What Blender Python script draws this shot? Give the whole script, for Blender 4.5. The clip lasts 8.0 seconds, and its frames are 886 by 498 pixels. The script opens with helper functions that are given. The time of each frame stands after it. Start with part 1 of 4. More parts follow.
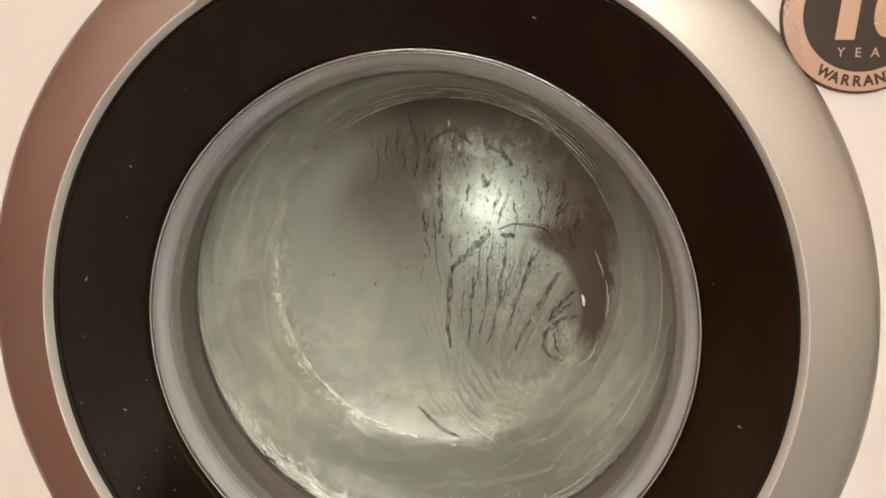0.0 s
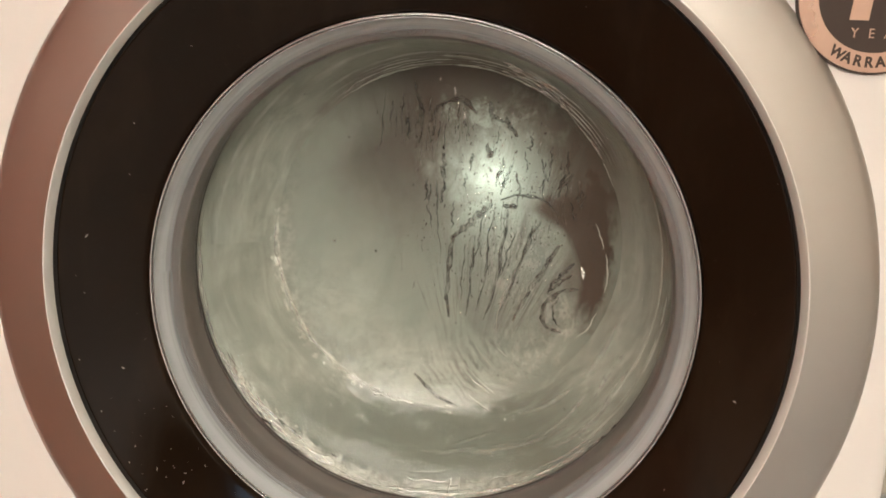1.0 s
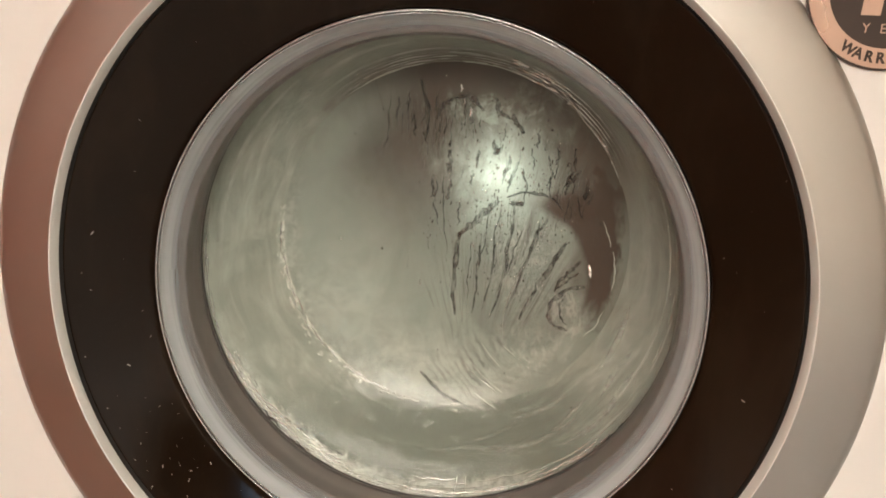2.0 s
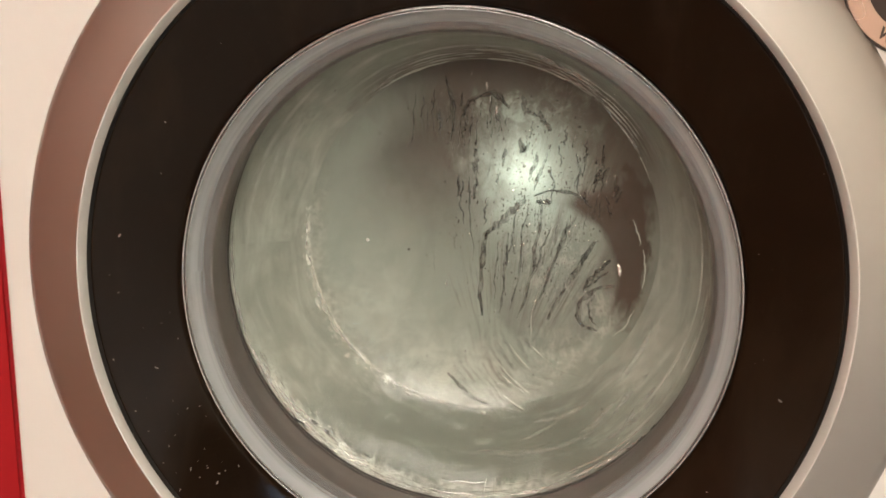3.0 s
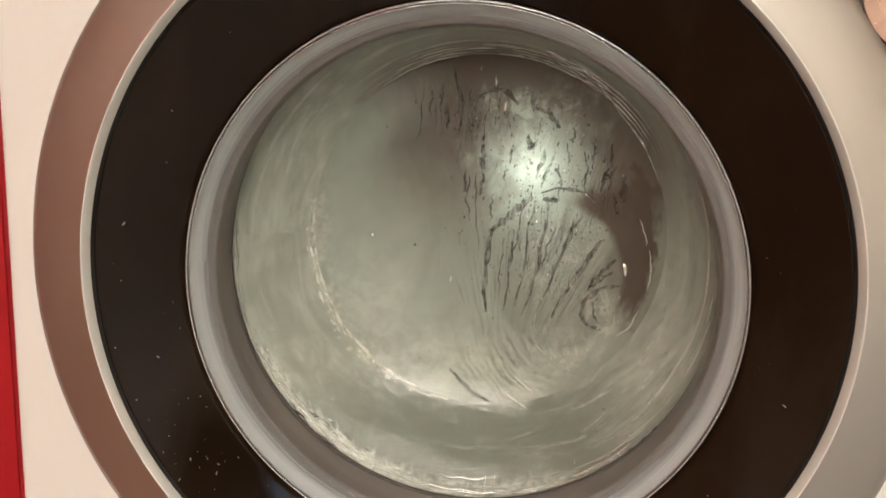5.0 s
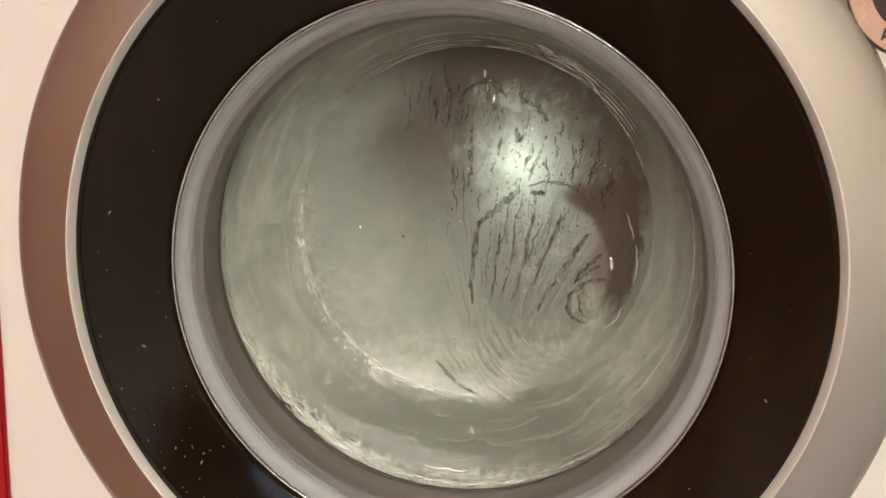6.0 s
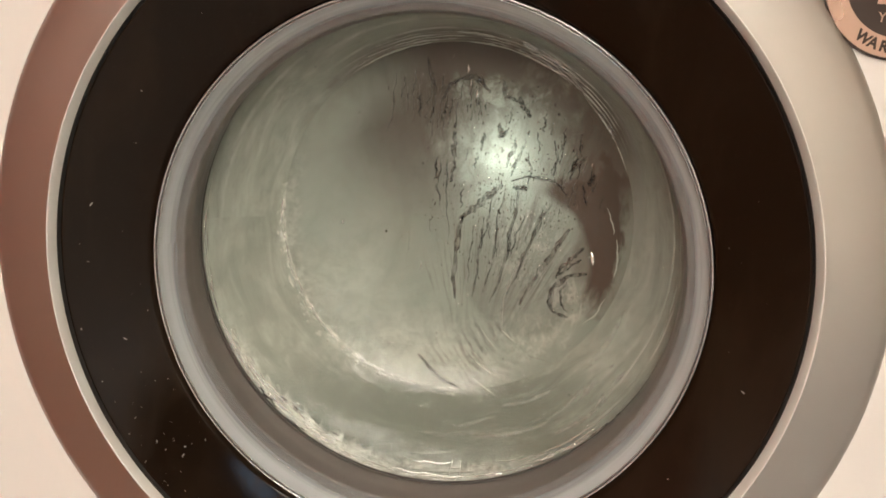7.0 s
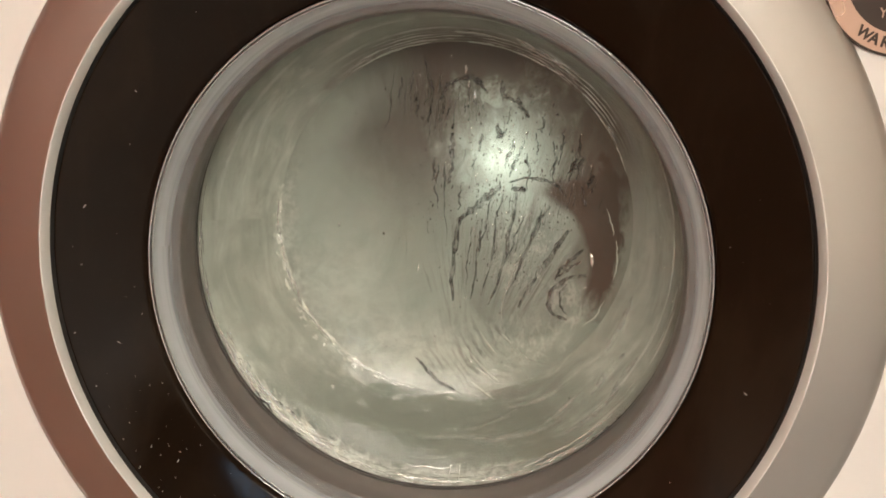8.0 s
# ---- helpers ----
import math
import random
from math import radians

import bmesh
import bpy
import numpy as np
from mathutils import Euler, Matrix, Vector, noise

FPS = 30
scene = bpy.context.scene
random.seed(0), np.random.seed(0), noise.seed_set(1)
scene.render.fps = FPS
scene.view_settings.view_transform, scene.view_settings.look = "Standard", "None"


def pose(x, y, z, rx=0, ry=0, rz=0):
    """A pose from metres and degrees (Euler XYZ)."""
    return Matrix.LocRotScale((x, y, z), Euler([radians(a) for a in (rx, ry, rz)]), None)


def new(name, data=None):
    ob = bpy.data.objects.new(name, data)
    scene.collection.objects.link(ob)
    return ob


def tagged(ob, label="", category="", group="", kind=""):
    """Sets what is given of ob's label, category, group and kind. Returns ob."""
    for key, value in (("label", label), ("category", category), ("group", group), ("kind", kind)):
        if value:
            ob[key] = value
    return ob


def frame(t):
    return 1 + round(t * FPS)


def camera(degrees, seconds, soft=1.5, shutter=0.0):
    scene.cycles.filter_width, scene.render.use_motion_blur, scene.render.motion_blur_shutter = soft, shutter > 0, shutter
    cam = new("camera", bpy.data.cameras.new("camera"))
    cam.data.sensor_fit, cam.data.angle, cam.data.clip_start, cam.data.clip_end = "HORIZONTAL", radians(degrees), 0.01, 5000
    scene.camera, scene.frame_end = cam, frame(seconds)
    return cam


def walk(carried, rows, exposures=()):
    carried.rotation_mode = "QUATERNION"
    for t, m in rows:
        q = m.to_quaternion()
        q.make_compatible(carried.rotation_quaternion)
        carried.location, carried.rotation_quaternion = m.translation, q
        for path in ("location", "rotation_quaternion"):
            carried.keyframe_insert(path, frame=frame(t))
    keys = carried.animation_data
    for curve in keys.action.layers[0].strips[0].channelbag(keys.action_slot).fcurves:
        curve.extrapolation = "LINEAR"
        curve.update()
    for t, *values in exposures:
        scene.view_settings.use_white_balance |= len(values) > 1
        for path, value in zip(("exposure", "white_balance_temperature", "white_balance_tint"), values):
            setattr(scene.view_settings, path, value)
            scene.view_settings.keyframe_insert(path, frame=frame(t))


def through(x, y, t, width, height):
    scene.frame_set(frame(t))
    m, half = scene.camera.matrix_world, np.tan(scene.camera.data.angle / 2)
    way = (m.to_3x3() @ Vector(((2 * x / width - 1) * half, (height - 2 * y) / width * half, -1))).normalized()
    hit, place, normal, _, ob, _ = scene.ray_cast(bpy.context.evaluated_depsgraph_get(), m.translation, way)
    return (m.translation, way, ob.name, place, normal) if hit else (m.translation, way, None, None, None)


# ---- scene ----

# ------------------------------------------------------------------ camera
ZC = 0.47          # height of the door's centre over the floor
cam = camera(60.1, 8.0, soft=1.7)


def eye(x, y, z, rx, ry, rz):
    return pose(x, y, z + ZC, rx, ry, rz)


walk(cam, [
    (0.0, eye(0.0859, -0.4769, 0.1336, 80.588, -0.881, 7.853)),
    (0.5, eye(0.0798, -0.4789, 0.1291, 79.422, -1.610, 7.564)),
    (1.0, eye(0.0752, -0.4789, 0.1302, 78.585, -2.899, 7.214)),
    (2.5, eye(0.0750, -0.4736, 0.1292, 78.357, -2.387, 8.344)),
    (3.0, eye(0.0735, -0.4711, 0.1250, 78.647, -1.933, 9.432)),
    (3.5, eye(0.0757, -0.4700, 0.1258, 78.177, -2.195, 10.083)),
    (4.0, eye(0.0736, -0.4687, 0.1242, 77.967, -2.838, 10.135)),
    (5.5, eye(0.0712, -0.4679, 0.1270, 78.144, -3.356, 9.862)),
    (6.0, eye(0.0779, -0.4676, 0.1273, 77.454, -3.851, 9.748)),
    (6.5, eye(0.0776, -0.4699, 0.1287, 77.115, -4.305, 8.739)),
    (7.0, eye(0.0738, -0.4722, 0.1248, 77.431, -4.503, 8.071)),
    (7.5, eye(0.0738, -0.4718, 0.1226, 77.653, -4.541, 7.859)),
    (8.0, eye(0.0742, -0.4675, 0.1192, 78.049, -4.326, 7.940)),
])

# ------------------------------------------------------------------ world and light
LAMP = 17.9                      # strength of the broad stretched ceiling, an added source out of view
TUBE = 13.0                      # strength of the ceiling tubes, also added out of view
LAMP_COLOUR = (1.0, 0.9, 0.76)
scene.view_settings.exposure = 0.0
world = bpy.data.worlds.new("world")
scene.world = world
world.use_nodes = True
world.node_tree.nodes["Background"].inputs["Color"].default_value = (0.05, 0.045, 0.04, 1)
world.node_tree.nodes["Background"].inputs["Strength"].default_value = 0.2

drum_light = bpy.data.lights.new("drum_light", "POINT")
drum_light.energy = 0.235
drum_light.color = (0.96, 1.0, 0.91)
drum_light.shadow_soft_size = 0.006
new("drum_light", drum_light).location = (0.044, 0.121, ZC + 0.072)


# ------------------------------------------------------------------ materials
class Nodes:
    """A short way to write node trees."""

    def __init__(self, name):
        self.mat = bpy.data.materials.new(name)
        self.mat.use_nodes = True
        self.tree = self.mat.node_tree
        self.tree.nodes.clear()
        self.out = self.add("ShaderNodeOutputMaterial")

    def add(self, kind, **values):
        n = self.tree.nodes.new(kind)
        for k, v in values.items():
            n.inputs[k.replace("_", " ")].default_value = v
        return n

    def link(self, a, b):
        self.tree.links.new(a, b)

    def put(self, v, socket):
        if isinstance(v, (int, float)):
            socket.default_value = v
        elif isinstance(v, tuple):
            socket.default_value = (*v, 1) if len(v) == 3 and len(socket.default_value) == 4 else v
        else:
            self.link(v, socket)

    def math(self, op, a, b=0.0, c=0.0, clamp=False):
        n = self.add("ShaderNodeMath")
        n.operation, n.use_clamp = op, clamp
        for i, v in enumerate((a, b, c)):
            self.put(v, n.inputs[i])
        return n.outputs[0]

    def step(self, v, low, high):
        n = self.add("ShaderNodeMapRange")
        n.interpolation_type = "SMOOTHSTEP"
        self.put(v, n.inputs["Value"])
        n.inputs["From Min"].default_value, n.inputs["From Max"].default_value = low, high
        return n.outputs["Result"]

    def mix(self, f, a, b):
        n = self.add("ShaderNodeMix")
        n.data_type = "RGBA"
        self.put(f, n.inputs["Factor"])
        self.put(a, n.inputs[6])
        self.put(b, n.inputs[7])
        return n.outputs[2]

    def place(self):
        return self.add("ShaderNodeTexCoord").outputs["Object"]

    def scaled(self, vec, x, y, z):
        n = self.add("ShaderNodeMapping")
        self.link(vec, n.inputs["Vector"])
        n.inputs["Scale"].default_value = (x, y, z)
        return n.outputs[0]

    def noise(self, vec, scale, detail=3.0, rough=0.5, warp=0.0):
        n = self.add("ShaderNodeTexNoise", Scale=scale, Detail=detail, Roughness=rough, Distortion=warp)
        self.link(vec, n.inputs["Vector"])
        return n.outputs["Fac"]

    def bump(self, h, strength, distance):
        n = self.add("ShaderNodeBump", Strength=strength, Distance=distance)
        self.link(h, n.inputs["Height"])
        return n.outputs[0]

    def surface(self, colour, rough, metal=0.0, normal=None, **more):
        n = self.add("ShaderNodeBsdfPrincipled")
        self.put(colour, n.inputs["Base Color"])
        self.put(rough, n.inputs["Roughness"])
        self.put(metal, n.inputs["Metallic"])
        if normal is not None:
            self.link(normal, n.inputs["Normal"])
        for k, v in more.items():
            self.put(v, n.inputs[k.replace("_", " ")])
        return n.outputs[0]

    def done(self, shader):
        self.link(shader, self.out.inputs["Surface"])
        return self.mat


def worn(name, a, b, scale, rough, metal=0.0, relief=0.0, fine=400.0, **more):
    """A surface of two near colours in soft patches, with a fine grain."""
    n = Nodes(name)
    at = n.place()
    big, small = n.noise(at, scale, 4), n.noise(at, fine, 2)
    f = n.math("ADD", n.math("MULTIPLY", big, 0.8), n.math("MULTIPLY", small, 0.2))
    r = n.math("ADD", rough, n.math("MULTIPLY", n.math("SUBTRACT", big, 0.5), 0.12))
    normal = n.bump(small, 0.5, relief) if relief else None
    return n.done(n.surface(n.mix(f, a, b), r, metal, normal, **more))


ENAMEL = worn("white_enamel", (0.80, 0.785, 0.76), (0.84, 0.83, 0.81), 6, 0.32, 0, 0.00002)
SILVER = worn("silver_paint", (0.60, 0.58, 0.55), (0.66, 0.645, 0.62), 9, 0.36, 1.0, 0.00002, 2500)
LIP = worn("bright_trim", (0.82, 0.82, 0.79), (0.88, 0.88, 0.85), 3, 0.45, 0.35)
CHROME = worn("bright_edge", (0.66, 0.68, 0.69), (0.80, 0.82, 0.83), 60, 0.16, 0.8)
GAP_SHADE = worn("gap_shade", (0.09, 0.085, 0.08), (0.13, 0.12, 0.115), 40, 0.3)
GROOVE = worn("dark_groove", (0.02, 0.018, 0.016), (0.03, 0.027, 0.025), 40, 0.4)
RED = worn("red_lacquer", (0.36, 0.006, 0.012), (0.42, 0.008, 0.016), 5, 0.45, 0, 0.00002)
STEEL = worn("drum_steel", (0.62, 0.63, 0.60), (0.72, 0.73, 0.70), 12, 0.35, 1.0)
RUBBER = worn("grey_rubber", (0.155, 0.138, 0.129), (0.210, 0.189, 0.178), 25, 0.34, 0, 0.0001, 200)
INK = worn("dark_ink", (0.030, 0.015, 0.009), (0.040, 0.022, 0.014), 60, 0.55)
FOIL = worn("silver_foil", (0.43, 0.285, 0.225), (0.52, 0.36, 0.29), 40, 0.28, 0.9)
DUST = worn("pale_dust", (0.35, 0.33, 0.30), (0.5, 0.48, 0.45), 200, 0.9)
WALL_RED = worn("terracotta_wall", (0.30, 0.115, 0.075), (0.35, 0.14, 0.09), 2, 0.8, 0, 0.0005, 60)
WALL_PALE = worn("pale_wall", (0.49, 0.465, 0.41), (0.55, 0.52, 0.46), 2, 0.8, 0, 0.0005, 60)
WALL_BROWN = worn("brown_wall", (0.030, 0.018, 0.012), (0.042, 0.026, 0.018), 2, 0.8, 0, 0.0005, 60)
MAT = worn("brown_mat", (0.23, 0.105, 0.065), (0.29, 0.135, 0.086), 6, 0.9, 0, 0.001, 300)
CEILING = worn("ceiling_paint", (0.70, 0.66, 0.60), (0.76, 0.72, 0.66), 2, 0.9, 0, 0.0005, 60)
FLOOR = worn("floor_tile", (0.36, 0.365, 0.375), (0.42, 0.425, 0.435), 3, 0.6, 0, 0.0003, 80)


def black_gloss():
    n = Nodes("black_gloss")
    at = n.place()
    smear = n.noise(n.scaled(at, 3, 3, 1), 9, 4, 0.6, 0.6)
    wipe = n.noise(n.scaled(at, 40, 1, 5), 6, 3, 0.6, 0.4)
    speck = n.noise(at, 300, 2)
    r = n.math("ADD", 0.09, n.math("MULTIPLY", n.math("ADD", n.step(smear, 0.40, 0.75), n.step(wipe, 0.5, 0.75)), 0.08))
    c = n.mix(n.step(speck, 0.62, 0.8), (0.0100, 0.0054, 0.0026), (0.014, 0.0085, 0.0050))
    c = n.mix(n.math("MULTIPLY", n.step(smear, 0.42, 0.72), 0.6), c, (0.021, 0.0128, 0.0074))
    return n.done(n.surface(c, r, 0.0, n.bump(n.math("ADD", smear, n.math("MULTIPLY", wipe, 0.25)), 0.15, 0.0006), Specular_IOR_Level=0.16))


def glass_flange():
    """The thick outer lip of the glass: pale and milky in front, clearer towards the rubber behind it."""
    n = Nodes("grey_glass_flange")
    at = n.place()
    xyz = n.add("ShaderNodeSeparateXYZ")
    n.link(at, xyz.inputs[0])
    ang = n.math("ARCTAN2", xyz.outputs[2], xyz.outputs[0])
    polar = n.add("ShaderNodeCombineXYZ")
    n.put(n.math("MULTIPLY", ang, 1.1), polar.inputs[0])
    n.put(n.math("MULTIPLY", xyz.outputs[1], 420.0), polar.inputs[1])
    drawn = n.noise(polar.outputs[0], 1.2, 4, 0.6, 0.4)
    broad = n.noise(at, 7, 3)
    depth = n.math("ADD", xyz.outputs[1], n.math("MULTIPLY", n.math("SUBTRACT", drawn, 0.5), 0.010))
    milky = n.math("SUBTRACT", 0.88, n.math("MULTIPLY", n.step(depth, 0.0065, 0.0185), 0.80))
    c = n.mix(n.math("ADD", n.math("MULTIPLY", drawn, 0.6), n.math("MULTIPLY", broad, 0.4)), (0.50, 0.548, 0.575), (0.70, 0.75, 0.78))
    body = n.surface(c, 0.20, 0.0, n.bump(drawn, 0.35, 0.0008), Coat_Weight=0.6, Coat_Roughness=0.06)
    clear = n.add("ShaderNodeBsdfTransparent", Color=(0.93, 0.95, 0.95, 1.0))
    m = n.add("ShaderNodeMixShader")
    n.put(milky, m.inputs[0])
    n.link(clear.outputs[0], m.inputs[1])
    n.link(body, m.inputs[2])
    return n.done(m.outputs[0])


def clear_glass():
    n = Nodes("clear_glass")
    at = n.place()
    wavy = n.noise(at, 42, 4, 0.55, 0.8)
    bumps = n.bump(wavy, 0.5, 0.004)
    gloss = n.add("ShaderNodeBsdfGlossy", Roughness=0.06)
    n.link(bumps, gloss.inputs["Normal"])
    edge_on = n.add("ShaderNodeLayerWeight", Blend=0.5)
    facing = n.math("ADD", 0.017, n.math("MULTIPLY", n.math("POWER", edge_on.outputs["Facing"], 5.0), 0.5))
    clear = n.add("ShaderNodeBsdfTransparent", Color=(0.985, 0.995, 0.99, 1.0))
    m = n.add("ShaderNodeMixShader")
    n.link(facing, m.inputs[0])
    n.link(clear.outputs[0], m.inputs[1])
    n.link(gloss.outputs[0], m.inputs[2])
    return n.done(m.outputs[0])


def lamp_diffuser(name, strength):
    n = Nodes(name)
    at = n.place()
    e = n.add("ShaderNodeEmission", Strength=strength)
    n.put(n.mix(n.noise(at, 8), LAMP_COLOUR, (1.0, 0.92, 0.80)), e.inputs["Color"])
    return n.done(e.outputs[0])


class Film(Nodes):
    """Soap and condensation on the bowl: milky where thick, brown and clear where water has run it off."""

    def begin(self):
        self.at = self.place()
        self.xyz = self.add("ShaderNodeSeparateXYZ")
        self.link(self.at, self.xyz.inputs[0])
        self.x, self.y, self.z = self.xyz.outputs
        self.rough_edge = self.noise(self.scaled(self.at, 1.6, 1, 0.8), 60, 5, 0.65, 0.6)
        return self

    def away(self, cx, cz):
        u, v = self.math("SUBTRACT", self.x, cx), self.math("SUBTRACT", self.z, cz)
        return self.math("SQRT", self.math("ADD", self.math("MULTIPLY", u, u), self.math("MULTIPLY", v, v)))

    def turn(self, cx, cz):
        return self.math("ARCTAN2", self.math("SUBTRACT", self.z, cz), self.math("SUBTRACT", self.x, cx))

    def blob(self, cx, cz, rx, rz, soft, wob=0.9, edge=None):
        """1 inside an uneven oval in millimetres, 0 outside."""
        u = self.math("DIVIDE", self.math("SUBTRACT", self.x, cx / 1000), rx / 1000)
        v = self.math("DIVIDE", self.math("SUBTRACT", self.z, cz / 1000), rz / 1000)
        d = self.math("SQRT", self.math("ADD", self.math("MULTIPLY", u, u), self.math("MULTIPLY", v, v)))
        d = self.math("ADD", d, self.math("MULTIPLY", self.math("SUBTRACT", self.rough_edge, 0.5), wob))
        return self.math("SUBTRACT", 1.0, self.step(d, 1.0 - soft, 1.0 + soft))

    def most(self, *values):
        out = values[0]
        for v in values[1:]:
            out = self.math("MAXIMUM", out, v)
        return out

    def times(self, *values):
        out = values[0]
        for v in values[1:]:
            out = self.math("MULTIPLY", out, v)
        return out

    def less(self, value, mask, amount):
        """value cut down where mask is 1."""
        return self.math("MULTIPLY", value, self.math("SUBTRACT", 1.0, self.math("MULTIPLY", mask, amount)))

    def wet(self, colour, bumps, through=0.32):
        skin = self.surface(colour, 0.30, 0.0, bumps, Specular_IOR_Level=0.15)
        tr = self.add("ShaderNodeBsdfTranslucent")
        self.put(colour, tr.inputs["Color"])
        m = self.add("ShaderNodeMixShader")
        self.put(through, m.inputs[0])
        self.link(skin, m.inputs[1])
        self.link(tr.outputs[0], m.inputs[2])
        return self.done(m.outputs[0])


def film_bottom():
    n = Film("fogged_bottom").begin()
    at, x, z = n.at, n.x, n.z
    cloud = n.noise(at, 22, 5, 0.6, 0.8)
    soft = n.noise(n.scaled(at, 1.5, 1, 0.7), 34, 4, 0.6, 0.5)
    reach = n.away(0.011, 0.020)
    ragged = n.math("ADD", reach, n.math("MULTIPLY", n.math("SUBTRACT", n.rough_edge, 0.5), 0.030))

    # the smooth fog thickens downwards
    slope = n.math("ADD", z, n.math("MULTIPLY", x, 0.35))
    slope = n.math("ADD", slope, n.math("MULTIPLY", n.math("SUBTRACT", cloud, 0.5), 0.05))
    thick = n.math("SUBTRACT", 0.90, n.math("MULTIPLY", n.step(slope, -0.055, 0.120), 0.50))
    thick = n.less(thick, n.blob(-26, 106, 52, 64, 0.75, 0.35), 0.76)
    thick = n.less(thick, n.blob(-5, 36, 32, 70, 0.8, 0.3), 0.22)

    # the blown fog in the upper half, the wiped fan below it
    fog = n.most(n.blob(40, 72, 46, 40, 0.40, 1.2), n.times(n.blob(54, 114, 44, 15, 0.6, 2.2), 0.75), n.times(n.blob(88, 82, 32, 34, 0.6, 2.2), 0.80))
    fan = n.most(n.blob(66, -8, 48, 56, 0.07, 0.18), n.blob(44, 26, 31, 26, 0.10, 0.25))
    low = n.blob(72, -60, 36, 22, 0.35, 0.5)
    patchy = n.math("ADD", 0.26, n.math("MULTIPLY", n.step(n.noise(n.scaled(at, 1.3, 1, 0.8), 75, 5, 0.7, 0.8), 0.30, 0.72), 0.30))
    wisps = n.times(n.blob(50, 116, 50, 18, 0.6, 2.4), n.step(n.noise(n.scaled(at, 1.2, 1, 1.0), 58, 5, 0.7, 0.35), 0.38, 0.64), 0.62)
    thick = n.most(thick, n.times(fog, patchy), wisps)
    around = n.most(n.blob(122, 24, 34, 58, 0.25, 1.1), n.blob(104, 46, 30, 17, 0.35, 0.9))
    arc = n.times(n.step(ragged, 0.092, 0.108), n.blob(70, 118, 110, 84, 0.30, 0.3))
    thick = n.less(thick, n.most(n.times(n.less(arc, wisps, 1.4), 0.76), around), 0.93)
    thick = n.most(thick, n.times(n.step(ragged, 0.060, 0.130), n.blob(-118, 70, 74, 100, 0.85, 0.3), 0.74), n.times(n.step(ragged, 0.119, 0.129), n.blob(132, -16, 40, 66, 0.4, 0.6), 0.58))
    thick = n.math("ADD", n.less(thick, fan, 1.0), n.times(fan, n.math("ADD", 0.48, n.math("MULTIPLY", soft, 0.26))))
    thick = n.most(thick, n.times(low, 0.66))
    thick = n.less(thick, n.blob(112, 4, 11, 20, 0.35, 0.8), 0.45)
    thick = n.less(thick, n.blob(100, 49, 19, 11, 0.5, 1.0), 0.85)

    # runs too fine to stand up, leaning with the fan
    fu, fv = n.math("SUBTRACT", x, 0.030), n.math("ADD", z, 0.130)
    lean = n.add("ShaderNodeCombineXYZ")
    n.put(n.math("MULTIPLY", n.math("ARCTAN2", fu, fv), 30.0), lean.inputs[0])
    n.put(n.math("MULTIPLY", n.away(0.030, -0.130), 15.0), lean.inputs[1])
    streak = n.step(n.noise(lean.outputs[0], 1.0, 5, 0.68, 0.9), 0.48, 0.70)
    streak = n.times(streak, n.most(n.times(n.blob(58, 2, 46, 52, 0.35, 0.5), 0.55), n.times(n.blob(12, -18, 22, 46, 0.5, 0.6), 0.42), n.times(n.blob(-10, 108, 38, 40, 0.6, 0.7), 0.55), n.times(n.blob(90, 82, 30, 34, 0.5, 0.8), 0.5)))
    thick = n.less(thick, streak, 0.9)

    # bent bands of water below the fan
    ring = n.math("ADD", n.away(0.082, -0.036), n.math("MULTIPLY", n.math("SUBTRACT", cloud, 0.5), 0.034))
    band = n.math("MULTIPLY", n.math("ADD", n.math("SINE", n.math("MULTIPLY", ring, 1050.0)), 1.0), 0.5)
    band = n.times(n.step(band, 0.35, 0.95), n.step(n.noise(at, 42, 3, 0.6), 0.40, 0.62), n.blob(36, -80, 34, 25, 0.45, 0.9))
    thick = n.less(thick, band, 0.46)
    crest = n.math("MULTIPLY", n.math("SUBTRACT", 1.0, n.math("SINE", n.math("MULTIPLY", ring, 1050.0))), 0.5)
    crest = n.times(n.step(crest, 0.70, 1.0), n.step(n.noise(at, 60, 3, 0.6), 0.44, 0.62), n.blob(38, -82, 34, 22, 0.45, 0.9))

    # suds: the rim of the lower half, mottles in the fan
    fine = n.step(n.noise(at, 130, 4, 0.7), 0.38, 0.64)
    lower = n.most(n.blob(-20, -88, 58, 26, 0.65, 1.0), n.times(n.blob(-75, -55, 40, 44, 0.6, 1.0), 0.6))
    bright = n.times(lower, n.math("ADD", 0.40, n.math("MULTIPLY", n.step(n.noise(n.scaled(at, 1.0, 1, 1.4), 55, 5, 0.7, 0.6), 0.36, 0.62), 0.60)))
    collar = n.times(n.step(ragged, 0.113, 0.128), n.most(n.blob(-60, -72, 110, 62, 0.35, 0.8), n.times(n.blob(-120, 10, 30, 48, 0.5, 0.9), 0.8)))
    bright = n.most(bright, n.times(collar, n.math("ADD", 0.25, n.math("MULTIPLY", fine, 0.75))))
    mottle = n.times(n.most(n.blob(66, 0, 26, 32, 0.5, 1.0), n.blob(101, -30, 14, 18, 0.4, 1.0), n.times(n.blob(74, -62, 30, 18, 0.5, 1.0), 0.6)), n.step(n.noise(n.scaled(at, 1.3, 1, 0.8), 150, 5, 0.75, 0.5), 0.48, 0.60))
    bright = n.most(bright, n.times(mottle, 0.90), n.times(crest, 0.55))

    milky = n.mix(n.step(cloud, 0.3, 0.7), (0.470, 0.545, 0.480), (0.575, 0.662, 0.588))
    outer = n.step(n.math("ADD", ragged, n.math("MULTIPLY", n.math("SUBTRACT", cloud, 0.5), 0.030)), 0.112, 0.132)
